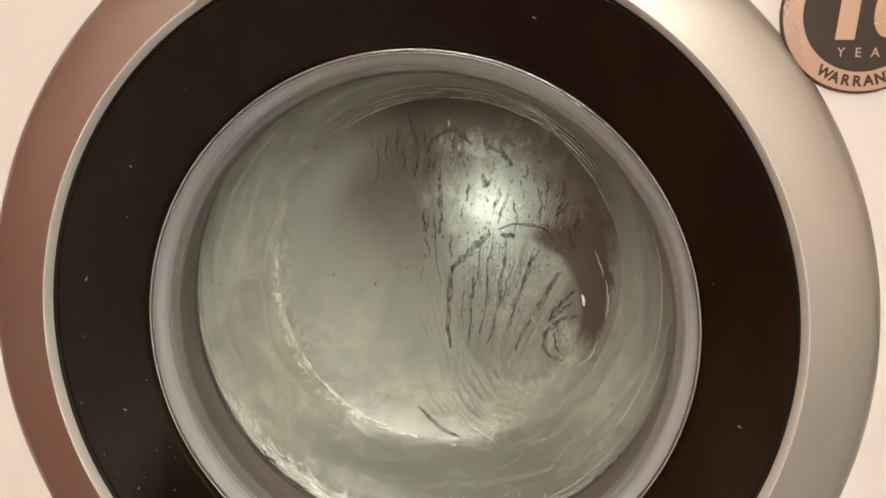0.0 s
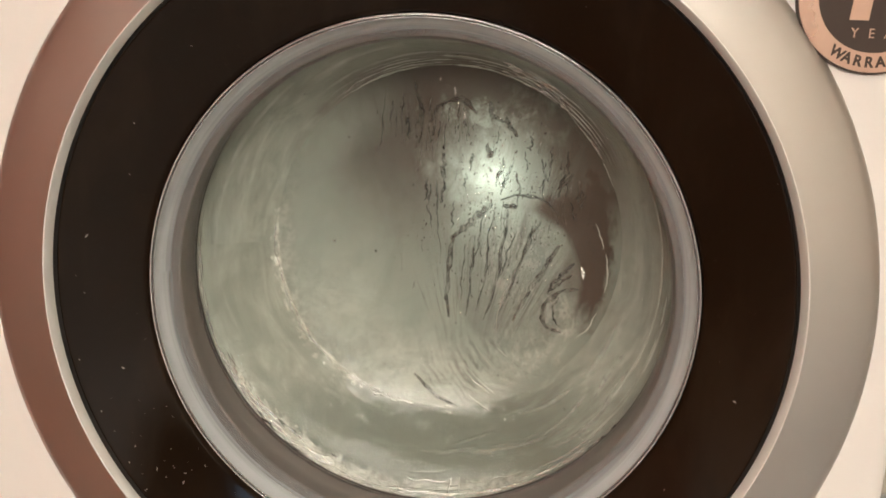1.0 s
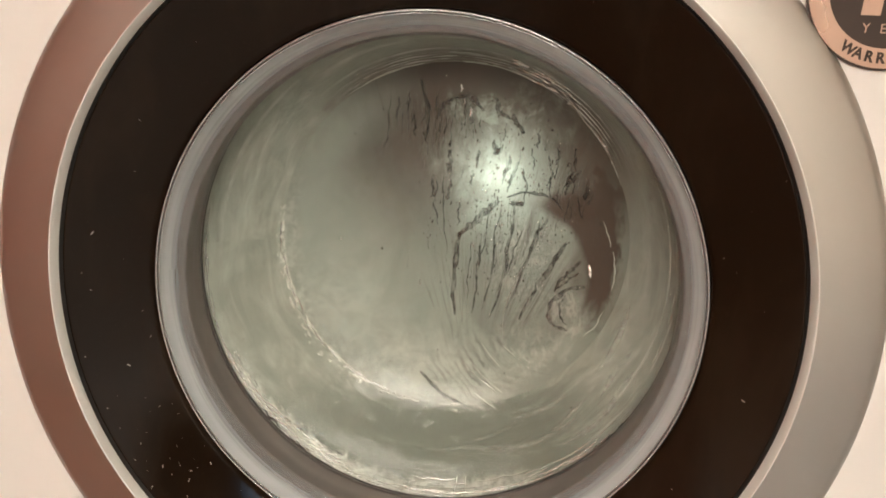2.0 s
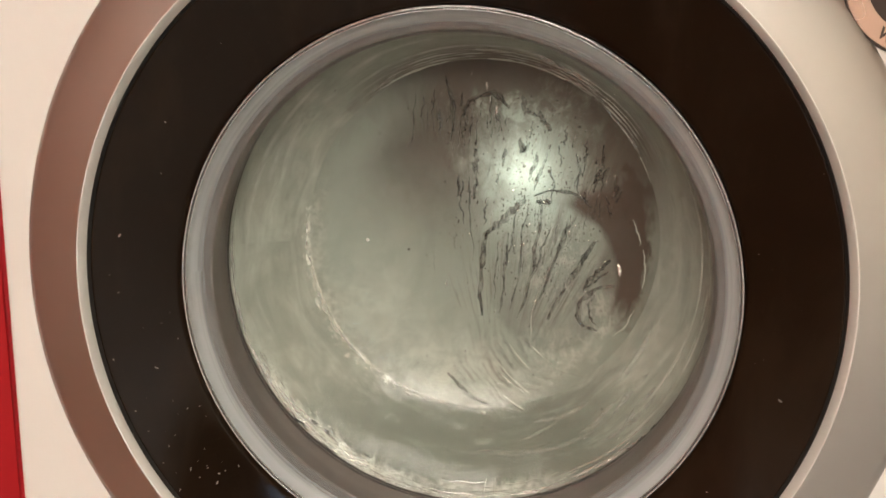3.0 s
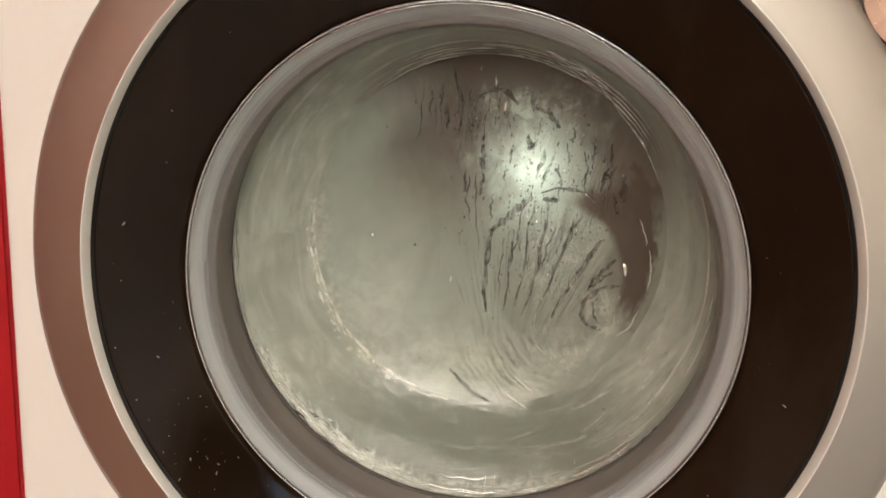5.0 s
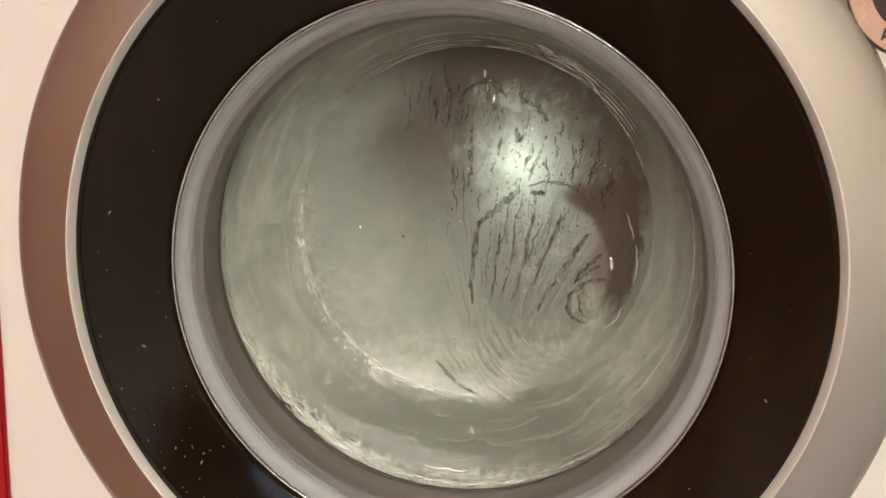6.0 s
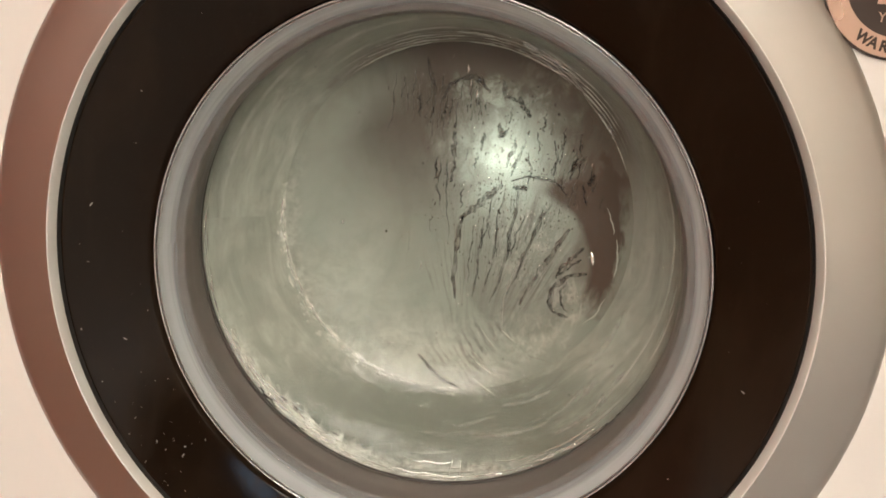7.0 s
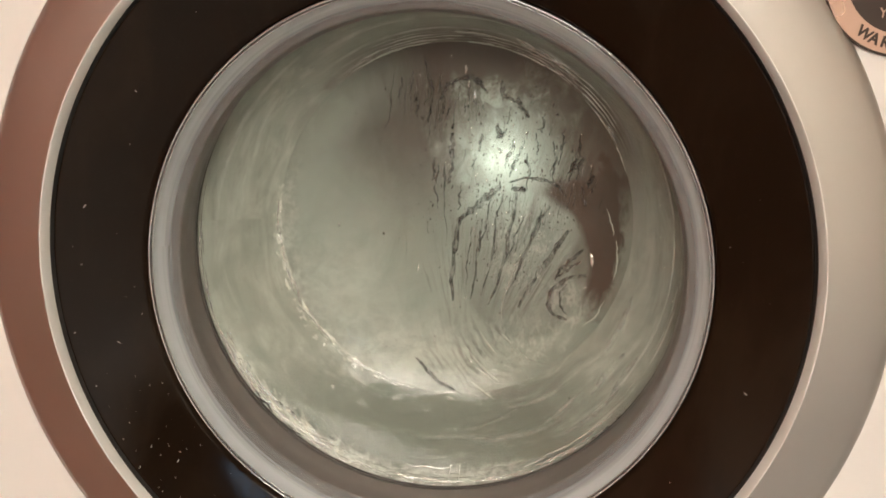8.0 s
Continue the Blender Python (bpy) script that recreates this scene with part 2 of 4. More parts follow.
    milky = n.mix(n.times(outer, 0.8), milky, (0.385, 0.436, 0.380))
    milky = n.mix(n.less(bright, outer, 0.35), milky, (0.84, 0.90, 0.82))
    colour = n.mix(thick, (0.094, 0.071, 0.056), milky)
    bumps = n.bump(n.math("ADD", n.math("ADD", n.noise(at, 160, 3), n.math("MULTIPLY", bright, 0.8)), n.math("MULTIPLY", band, 0.8)), 0.35, 0.0011)
    return n.wet(colour, bumps)


def film_side():
    n = Film("soapy_side").begin()
    at, x, z = n.at, n.x, n.z
    polar = n.add("ShaderNodeCombineXYZ")
    n.put(n.math("MULTIPLY", n.turn(0.006, 0.012), 1.6), polar.inputs[0])
    n.put(n.math("MULTIPLY", n.away(0.006, 0.012), 46.0), polar.inputs[1])
    swirl = n.noise(polar.outputs[0], 1.4, 5, 0.62, 1.1)
    threads = n.noise(polar.outputs[0], 4.5, 5, 0.68, 0.8)
    cloud = n.noise(at, 24, 5, 0.6, 0.9)
    u = n.math("DIVIDE", n.math("SUBTRACT", n.y, 0.047), 0.039)          # 0 at the gasket, 1 at the bottom

    slope = n.math("ADD", n.math("MULTIPLY", x, -0.55), n.math("MULTIPLY", z, -0.80))
    thick = n.step(n.math("ADD", slope, n.math("MULTIPLY", n.math("SUBTRACT", swirl, 0.5), 0.20)), -0.24, 0.12)
    thick = n.math("ADD", 0.46, n.math("MULTIPLY", thick, 0.54))
    # bare glass: under the bottom's edge at the top, and a ragged strip beside the gasket
    bare = n.times(n.step(n.math("ADD", u, n.math("MULTIPLY", n.math("SUBTRACT", swirl, 0.5), 0.7)), 0.52, 0.94), n.blob(40, 110, 118, 72, 0.5, 0.4))
    mouth = n.math("SUBTRACT", 1.0, n.step(n.math("ADD", u, n.math("MULTIPLY", n.math("SUBTRACT", swirl, 0.5), 0.55)), 0.02, 0.30))
    mouth = n.times(mouth, n.most(n.blob(20, 175, 165, 90, 0.5, 0.4), n.times(n.blob(165, -20, 45, 110, 0.5, 0.4), 0.75)))
    thick = n.less(n.less(thick, bare, 0.92), mouth, 0.36)
    thick = n.less(thick, n.times(n.step(threads, 0.52, 0.70), n.blob(20, 60, 210, 130, 0.4, 0.3)), 0.30)

    bright = n.times(n.step(swirl, 0.48, 0.72), n.step(threads, 0.40, 0.62), 0.34)
    ragged = n.math("ADD", n.away(0.004, 0.003), n.math("MULTIPLY", n.math("SUBTRACT", n.rough_edge, 0.5), 0.016))
    suds = n.times(n.step(ragged, 0.1605, 0.1675), n.most(n.blob(-90, -128, 86, 74, 0.35, 0.6), n.times(n.blob(20, -160, 60, 30, 0.5, 0.5), 0.7)))
    bright = n.most(bright, n.times(suds, n.math("ADD", 0.42, n.math("MULTIPLY", n.step(n.noise(n.scaled(at, 1.0, 1.0, 1.5), 120, 5, 0.72), 0.40, 0.58), 0.80))))

    # highlights painted into the colour as thin pale lines round the side
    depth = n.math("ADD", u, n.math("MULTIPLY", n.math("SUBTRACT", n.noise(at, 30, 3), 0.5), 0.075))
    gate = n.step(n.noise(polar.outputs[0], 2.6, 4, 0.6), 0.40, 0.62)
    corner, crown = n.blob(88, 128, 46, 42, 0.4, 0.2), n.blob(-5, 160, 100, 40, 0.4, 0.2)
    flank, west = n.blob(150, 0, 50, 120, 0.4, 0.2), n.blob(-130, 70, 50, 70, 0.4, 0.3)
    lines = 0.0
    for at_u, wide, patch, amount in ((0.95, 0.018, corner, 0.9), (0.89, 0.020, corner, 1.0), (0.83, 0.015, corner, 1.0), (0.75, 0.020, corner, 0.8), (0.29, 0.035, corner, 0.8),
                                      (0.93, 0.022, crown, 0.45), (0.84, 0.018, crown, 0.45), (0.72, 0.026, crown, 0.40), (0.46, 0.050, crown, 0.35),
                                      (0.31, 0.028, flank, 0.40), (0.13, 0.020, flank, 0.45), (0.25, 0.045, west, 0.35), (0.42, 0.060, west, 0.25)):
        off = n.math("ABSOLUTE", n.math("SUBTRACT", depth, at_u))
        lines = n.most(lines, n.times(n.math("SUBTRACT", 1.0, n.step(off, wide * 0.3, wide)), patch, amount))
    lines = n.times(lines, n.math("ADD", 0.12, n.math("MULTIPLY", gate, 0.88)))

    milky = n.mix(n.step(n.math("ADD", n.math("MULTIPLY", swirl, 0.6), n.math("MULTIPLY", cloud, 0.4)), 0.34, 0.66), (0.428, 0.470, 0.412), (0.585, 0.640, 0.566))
    # lower side painted darker to offset the overhead light it catches
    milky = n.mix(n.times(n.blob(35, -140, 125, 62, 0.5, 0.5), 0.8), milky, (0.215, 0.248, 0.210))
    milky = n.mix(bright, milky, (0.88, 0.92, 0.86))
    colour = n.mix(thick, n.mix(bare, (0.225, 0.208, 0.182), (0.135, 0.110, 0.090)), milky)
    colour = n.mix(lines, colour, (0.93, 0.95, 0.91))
    bumps = n.bump(n.math("ADD", n.math("ADD", swirl, n.math("MULTIPLY", threads, 0.5)), n.math("ADD", n.noise(at, 160, 3), n.math("MULTIPLY", bright, 2.0))), 0.4, 0.0014)
    return n.wet(colour, bumps, 0.30)


def foam():
    n = Nodes("soap_foam")
    at = n.place()
    f = n.noise(at, 120, 4, 0.7)
    c = n.mix(n.step(f, 0.35, 0.7), (0.62, 0.65, 0.58), (0.88, 0.90, 0.84))
    return n.done(n.surface(c, 0.22, 0.0, n.bump(n.noise(at, 500, 3), 0.6, 0.001)))


def wet_run():
    n = Nodes("clear_water_run")
    at = n.place()
    c = n.mix(n.noise(at, 150, 3), (0.070, 0.056, 0.045), (0.125, 0.104, 0.085))
    wet = n.surface(c, 0.08, 0.0, Specular_IOR_Level=0.6)
    clear = n.add("ShaderNodeBsdfTransparent")
    m = n.add("ShaderNodeMixShader")
    n.put(n.math("ADD", 0.10, n.math("MULTIPLY", n.step(n.noise(n.scaled(at, 1.6, 1, 0.7), 170, 4, 0.65, 0.5), 0.36, 0.66), 0.42)), m.inputs[0])
    n.link(clear.outputs[0], m.inputs[1])
    n.link(wet, m.inputs[2])
    return n.done(m.outputs[0])


def wisp_suds():
    n = Nodes("wisp_suds")
    at = n.place()
    c = n.mix(n.noise(at, 90, 4), (0.62, 0.66, 0.60), (0.84, 0.87, 0.81))
    m = n.add("ShaderNodeMixShader")
    n.put(n.math("MULTIPLY", n.step(n.noise(at, 110, 5, 0.7, 0.6), 0.35, 0.75), 0.28), m.inputs[0])
    n.link(n.add("ShaderNodeBsdfTransparent").outputs[0], m.inputs[1])
    n.link(n.surface(c, 0.3), m.inputs[2])
    return n.done(m.outputs[0])


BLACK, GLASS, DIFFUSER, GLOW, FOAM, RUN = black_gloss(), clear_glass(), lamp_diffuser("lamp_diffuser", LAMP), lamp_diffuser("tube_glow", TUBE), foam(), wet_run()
FLANGE, FILM_SIDE, FILM_BOTTOM = glass_flange(), film_side(), film_bottom()
RIPPLE = worn("water_ripple", (0.46, 0.49, 0.43), (0.58, 0.61, 0.55), 60, 0.12)
WISP = wisp_suds()
DROP = worn("water_drop", (0.055, 0.046, 0.038), (0.10, 0.085, 0.072), 60, 0.04, 0, 0, 400, Specular_IOR_Level=0.8)
# pale metallic colour that stands for highlights on water and wet glass
GLINT = worn("painted_glint", (0.84, 0.86, 0.83), (0.93, 0.94, 0.91), 60, 0.22, 0.75)


# ------------------------------------------------------------------ mesh helpers
CENTRE = (0.0, 0.0, ZC)


def part(name, bm, material, parent, label="", smooth=True, at=CENTRE):
    """One mesh object; bm is in the space of the door's centre unless at says otherwise."""
    bmesh.ops.recalc_face_normals(bm, faces=bm.faces)
    me = bpy.data.meshes.new(name)
    bm.to_mesh(me)
    bm.free()
    for p in me.polygons:
        p.use_smooth = smooth
    me.materials.append(material)
    ob = new(name, me)
    ob.location = at
    if parent is not None:
        ob.parent = parent
        ob.location = Vector(at) - parent.matrix_basis.translation
        up = parent.parent
        if up is not None:
            ob.location = Vector(at) - parent.matrix_basis.translation - up.matrix_basis.translation
    if label:
        ob["label"] = label
    return ob


RX, RZ = 0.0019, -0.0042        # the glass rim sits a little off the ring's centre


def rim(rows):
    return [(y, r, RX, RZ) for y, r in rows]


def revolve(sections, n=160, closed=False):
    """A skin over circles (y, radius, centre x, centre z) round the door's axis."""
    bm = bmesh.new()
    rings = []
    for sec in sections:
        y, r, cx, cz = sec if len(sec) == 4 else (*sec, 0.0, 0.0)
        if r < 1e-6:
            rings.append([bm.verts.new((cx, y, cz))])
        else:
            rings.append([bm.verts.new((cx + r * math.cos(2 * math.pi * k / n), y, cz + r * math.sin(2 * math.pi * k / n))) for k in range(n)])
    pairs = list(zip(rings, rings[1:])) + ([(rings[-1], rings[0])] if closed else [])
    for a, b in pairs:
        for k in range(n):
            j = (k + 1) % n
            face = [a[k % len(a)], a[j % len(a)], b[j % len(b)], b[k % len(b)]]
            face = [v for i, v in enumerate(face) if v not in face[:i]]
            if len(face) > 2:
                bm.faces.new(face)
    return bm


def ring_bar(r, y, w, h, n=160, m=8):
    """A round bar bent to a circle."""
    return revolve(rim([(y + h * math.sin(2 * math.pi * k / m), r + w * math.cos(2 * math.pi * k / m)) for k in range(m)]), n, True)


def box(x0, x1, y0, y1, z0, z1, bevel=0.0):
    bm = bmesh.new()
    bmesh.ops.create_cube(bm, size=1)
    for v in bm.verts:
        v.co = ((x0 + x1) / 2 + v.co.x * (x1 - x0), (y0 + y1) / 2 + v.co.y * (y1 - y0), (z0 + z1) / 2 + v.co.z * (z1 - z0))
    if bevel:
        bmesh.ops.bevel(bm, geom=bm.edges, offset=bevel, segments=3, affect="EDGES")
    return bm


def tube(bm, points, width, height, n=8):
    """A flattened run of water along points; width is a function of 0..1."""
    rows = []
    for i, p in enumerate(points):
        a, b = points[max(i - 1, 0)], points[min(i + 1, len(points) - 1)]
        d = (b - a).normalized()
        side = d.cross(Vector((0, 1, 0))).normalized()
        w = width(i / (len(points) - 1))
        rows.append([bm.verts.new(p + side * (w * math.cos(2 * math.pi * k / n)) + Vector((0, -1, 0)) * (height * math.sin(2 * math.pi * k / n))) for k in range(n)])
    for a, b in zip(rows, rows[1:]):
        for k in range(n):
            bm.faces.new((a[k], a[(k + 1) % n], b[(k + 1) % n], b[k]))
    bm.faces.new(rows[0])
    bm.faces.new(rows[-1])


def dome(bm, p, rx, rz, h, turn=0.0, n=10):
    """A small flattened bead lying on the glass, towards the viewer."""
    c, s = math.cos(turn), math.sin(turn)
    rings = []
    for k in range(3):
        f, hh = math.cos(k * 0.52), math.sin(k * 0.52)
        rings.append([bm.verts.new(p + Vector((rx * f * math.cos(a) * c - rz * f * math.sin(a) * s, -h * hh, rx * f * math.cos(a) * s + rz * f * math.sin(a) * c)))
                      for a in (2 * math.pi * j / n for j in range(n))])
    top = bm.verts.new(p + Vector((0, -h, 0)))
    for a, b in zip(rings, rings[1:]):
        for k in range(n):
            bm.faces.new((a[k], a[(k + 1) % n], b[(k + 1) % n], b[k]))
    for k in range(n):
        bm.faces.new((rings[-1][k], rings[-1][(k + 1) % n], top))
    bm.faces.new(rings[0])


# ------------------------------------------------------------------ the room
def room():
    x0, x1, y0, y1, h = -1.7, 2.2, -8.0, 0.75, 2.6
    t = 0.1
    for name, bm, m, label in (
        ("floor", box(x0 - t, x1 + t, y0 - t, y1 + t, -0.1, 0.0), FLOOR, "pale grey tiled showroom floor"),
        ("ceiling", box(x0 - t, x1 + t, y0 - t, y1 + t, h, h + 0.1), CEILING, "off-white painted showroom ceiling"),
        ("wall_west", box(x0 - t, x0, y0, y1, 0, h), WALL_RED, "terracotta red painted wall"),
        ("wall_east", box(x1, x1 + t, y0, y1, 0, h), WALL_PALE, "pale cream painted wall"),
        ("wall_south", box(x0 - t, x1 + t, y0 - t, y0, 0, h), WALL_BROWN, "brown painted wall"),
        ("wall_north", box(x0 - t, x1 + t, y1, y1 + t, 0, h), WALL_PALE, "pale cream painted wall"),
    ):
        tagged(part(name, bm, m, None, label, False, (0, 0, 0)), kind="structure")


def floor_mat():
    """A brown mat before the red cabinet; the silver ring and the black dish mirror it."""
    bm = box(-1.60, -0.22, -2.6, -0.06, 0.0005, 0.009, 0.003)
    tagged(part("floor_mat", bm, MAT, None, "reddish brown woven mat on the tiled floor", False, (0, 0, 0)), category="mat")


# Unseen luminous ceiling, added as the main light on the machine.
def added_ceiling_lamp(x, y):
    lamp = tagged(new("added_ceiling_light"), "unseen added luminous ceiling, wide and warm white, with metal frame", "ceiling light")
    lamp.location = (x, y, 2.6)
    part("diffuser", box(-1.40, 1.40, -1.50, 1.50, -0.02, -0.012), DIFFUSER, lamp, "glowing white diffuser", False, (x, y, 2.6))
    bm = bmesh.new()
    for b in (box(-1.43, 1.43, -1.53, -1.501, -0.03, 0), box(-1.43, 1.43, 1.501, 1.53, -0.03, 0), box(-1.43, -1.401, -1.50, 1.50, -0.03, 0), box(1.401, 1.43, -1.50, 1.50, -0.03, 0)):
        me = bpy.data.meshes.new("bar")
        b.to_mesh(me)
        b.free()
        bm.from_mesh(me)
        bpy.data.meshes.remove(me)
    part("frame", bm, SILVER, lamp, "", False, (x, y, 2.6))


# Unseen tube, added to light the door from above.
def added_tube_lamp(x, y):
    lamp = tagged(new("added_tube_light"), "unseen added tube light, slim and white, in a metal tray", "ceiling light", "ceiling tubes")
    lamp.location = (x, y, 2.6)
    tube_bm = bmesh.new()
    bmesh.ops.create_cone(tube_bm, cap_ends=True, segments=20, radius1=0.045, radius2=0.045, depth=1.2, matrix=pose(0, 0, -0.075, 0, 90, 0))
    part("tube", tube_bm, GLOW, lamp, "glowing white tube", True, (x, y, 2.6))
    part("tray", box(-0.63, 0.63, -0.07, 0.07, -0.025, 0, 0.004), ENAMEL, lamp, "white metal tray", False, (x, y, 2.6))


# ------------------------------------------------------------------ the bowl's shape
BX, BZ, BR = 0.011, 0.020, 0.131      # the bowl's bottom: centre and radius
EDGE = 0.0995 - 0.0135


def floor_y(x, z):
    """Depth of the bowl's domed bottom."""
    return 0.0995 - 0.0135 * (math.hypot(x - BX, z - BZ) / BR) ** 4


def wall_section(u):
    """The bowl's side: 0 at the gasket, 1 at the edge of the bottom."""
    k = max(u, 0.0) ** 1.25
    return (0.047 + (EDGE - 0.047) * u, 0.172 + (BR - 0.172) * (0.75 * u + 0.25 * k * u), 0.004 + (BX - 0.004) * u, 0.003 + (BZ - 0.003) * u)


def wall_at(u, degrees, lift=0.0):
    y, r, cx, cz = wall_section(u)
    a = radians(degrees)
    return Vector((cx + (r - lift) * math.cos(a), y - lift, cz + (r - lift) * math.sin(a)))


def on_floor(x, z, lift=0.0008):
    return Vector((x, floor_y(x, z) - lift, z))


PANEL_Y = -0.0200


def front_panel():
    """The machine's front sheet, with a round hole behind the door and rolled edges."""
    hw, z0, z1 = 0.2995, 0.06 - ZC, 0.85 - ZC
    bm = bmesh.new()
    n = 192
    inset = ((0.0, 0.010), (0.0, 0.005), (0.0012, 0.0018), (0.004, 0.0), (0.03, 0.0))
    rings = []
    for r in (0.252, 0.27, 0.285):
        rings.append([bm.verts.new((r * math.cos(2 * math.pi * k / n), PANEL_Y, r * math.sin(2 * math.pi * k / n))) for k in range(n)])
    corners = [math.atan2(z, x) % (2 * math.pi) for x in (-hw, hw) for z in (z0, z1)]
    for dy, d in inset:
        row = []
        for k in range(n):
            a = 2 * math.pi * k / n
            near = min(corners, key=lambda c: abs((c - a + math.pi) % (2 * math.pi) - math.pi))
            if abs((near - a + math.pi) % (2 * math.pi) - math.pi) <= math.pi / n:
                a = near
            c, s = math.cos(a), math.sin(a)
            w, lo, hi = hw - d, z0 + d, z1 - d
            k1 = w / abs(c) if abs(c) > 1e-6 else 9
            k2 = (hi / s if s > 0 else lo / s) if abs(s) > 1e-6 else 9
            q = min(k1, k2)
            row.append(bm.verts.new((q * c, PANEL_Y + dy, q * s)))
        rings.append(row)
    for a, b in zip(rings, rings[1:]):
        for k in range(n):
            bm.faces.new((a[k], a[(k + 1) % n], b[(k + 1) % n], b[k]))
    return bm


def lettering(text, size, x, z, y, squeeze=1.0, lean=0.0, turn=0.0, bold=0.0):
    """Flat raised letters that face the viewer, added up as a mesh."""
    curve = bpy.data.curves.new("letters", "FONT")
    curve.body, curve.size, curve.align_x, curve.align_y = text, size, "CENTER", "CENTER"
    curve.extrude, curve.shear, curve.offset = 0.00012, lean, bold
    ob = bpy.data.objects.new("letters", curve)
    me = bpy.data.meshes.new_from_object(ob)
    bpy.data.objects.remove(ob)
    me.transform(pose(x, y, z) @ pose(0, 0, 0, 90, 0, 0) @ pose(0, 0, 0, 0, 0, turn) @ Matrix.Diagonal((squeeze, 1, 1, 1)))
    bm = bmesh.new()
    bm.from_mesh(me)
    bpy.data.meshes.remove(me)
    return bm


def joined(parts):
    bm = bmesh.new()
    for b in parts:
        me = bpy.data.meshes.new("piece")
        b.to_mesh(me)
        b.free()
        bm.from_mesh(me)
        bpy.data.meshes.remove(me)
    return bm


def washing_machine():
    m = tagged(new("washing_machine"), "white front-loading washing machine with silver ring and black glass door", "washing machine")
    part("front_panel", front_panel(), ENAMEL, m, "white enamelled front panel")
    bm = joined([box(-0.2985, -0.2965, 0.012, 0.58, 0.06 - ZC, 0.85 - ZC), box(0.2965, 0.2985, 0.012, 0.58, 0.06 - ZC, 0.85 - ZC),
                 box(-0.2965, 0.2965, 0.012, 0.58, 0.848 - ZC, 0.85 - ZC), box(-0.2965, 0.2965, 0.578, 0.58, 0.06 - ZC, 0.848 - ZC),
                 box(-0.2965, 0.2965, 0.012, 0.578, 0.06 - ZC, 0.063 - ZC)])
    part("cabinet", bm, ENAMEL, m, "", False)
    for x in (-0.24, 0.24):
        for y in (0.06, 0.52):
            foot = revolve([(0, 0.0), (0, 0.022), (0.05, 0.022), (0.05, 0.012), (0.062, 0.012), (0.062, 0)], 16)
            bmesh.ops.rotate(foot, verts=foot.verts, matrix=Matrix.Rotation(radians(90), 3, "X"))
            part("foot", foot, GROOVE, m, "black rubber foot", True, (x, y, 0))
    drum = revolve([(0.110, 0.172), (0.115, 0.19), (0.125, 0.235), (0.14, 0.243), (0.44, 0.243), (0.455, 0.235), (0.46, 0.0)], 96)
    part("drum", drum, STEEL, m, "stainless steel drum")
    part("gasket", revolve([(0.0212, 0.1930, RX, RZ), (0.0204, 0.1790, RX, RZ), (0.0198, 0.1715, RX, RZ), (0.0200, 0.1700, RX, RZ), (0.0225, 0.1700, RX, RZ), (0.0262, 0.1691, RX, RZ), (0.0300, 0.1693, RX, RZ), (0.0340, 0.1698, 0.002, -0.002), (0.0400, 0.1706, 0.003, 0.001), (0.0440, 0.1714, 0.0035, 0.002), (0.0452, 0.1740, 0.004, 0.003), (0.0485, 0.1750, 0.004, 0.003), (0.06, 0.178, 0.002, 0.001), (0.09, 0.180, 0, 0), (0.111, 0.172, 0, 0)], 160), RUBBER, m, "dark grey rubber door gasket")

    # the shade between gasket and suds, put in as a dark strip
    part("gasket_shade_strip", revolve([(0.0440, 0.1713, 0.0035, 0.002), (0.0452, 0.1712, 0.004, 0.003), (0.0468, 0.1722, 0.004, 0.003), (0.0480, 0.1730, 0.004, 0.003)], 160), GAP_SHADE, m, "dark strip standing for shade inside the gasket")

    # the door: silver ring, bright lip, black dish, chrome edge, glass bowl with its film of soap
    door = part("door", revolve([(-0.0185, 0.2787), (-0.0203, 0.2790), (-0.0215, 0.2780), (-0.0232, 0.2730), (-0.0256, 0.2620), (-0.0284, 0.2470), (-0.0296, 0.2390), (-0.0298, 0.2380)], 256),
                SILVER, m, "silver painted door ring")
    part("trim", revolve([(-0.0298, 0.2380), (-0.0302, 0.2377), (-0.0302, 0.2373), (-0.0297, 0.2369), (-0.0255, 0.2353), (-0.0236, 0.2347)], 256), LIP, door, "bright pale metal lip")
    part("groove", revolve([(-0.0236, 0.2347), (-0.0205, 0.2344), (-0.0200, 0.2334)], 256), GROOVE, door)
    part("dish", revolve([(-0.0200, 0.2338), (-0.0210, 0.2334), (-0.0206, 0.2324), (-0.0140, 0.2150)]
        + [(-0.0070, 0.1980, RX / 2, RZ / 2)] + rim([(-0.0022, 0.1860), (-0.0010, 0.1836), (0.0015, 0.1826)]), 256),
         BLACK, door, "glossy black glass dish")
    part("edge", ring_bar(0.1815, 0.0000, 0.0006, 0.0009, 200), CHROME, door, "thin chrome edge")
    part("edge_groove", revolve(rim([(0.0002, 0.1812), (0.0012, 0.1808), (0.0013, 0.1804), (0.0010, 0.1801)]), 200), GROOVE, door)
    part("inner_edge", ring_bar(0.1800, 0.0010, 0.0003, 0.0006, 200), CHROME, door, "thin bright inner edge")
    front, back = [], []
    for i in range(9):
        y, r, cx, cz = wall_section(max(i / 8, 0.03))
        k = min(1.0, i / 3)
        gap = 0.0008 + 0.0017 * k
        thick = 0.0005 + 0.0030 * k
        front.append((y - gap - thick, r - 0.4 * gap - 0.6 * thick, cx, cz))
        back.append((y - gap, r - 0.4 * gap, cx, cz))
    for i in range(1, 13):
        r = BR * (1 - i / 12) ** 1.2
        y = floor_y(BX + r, BZ)
        front.append((y - 0.0060, max(r - 0.003 * r / BR, 0), BX, BZ))
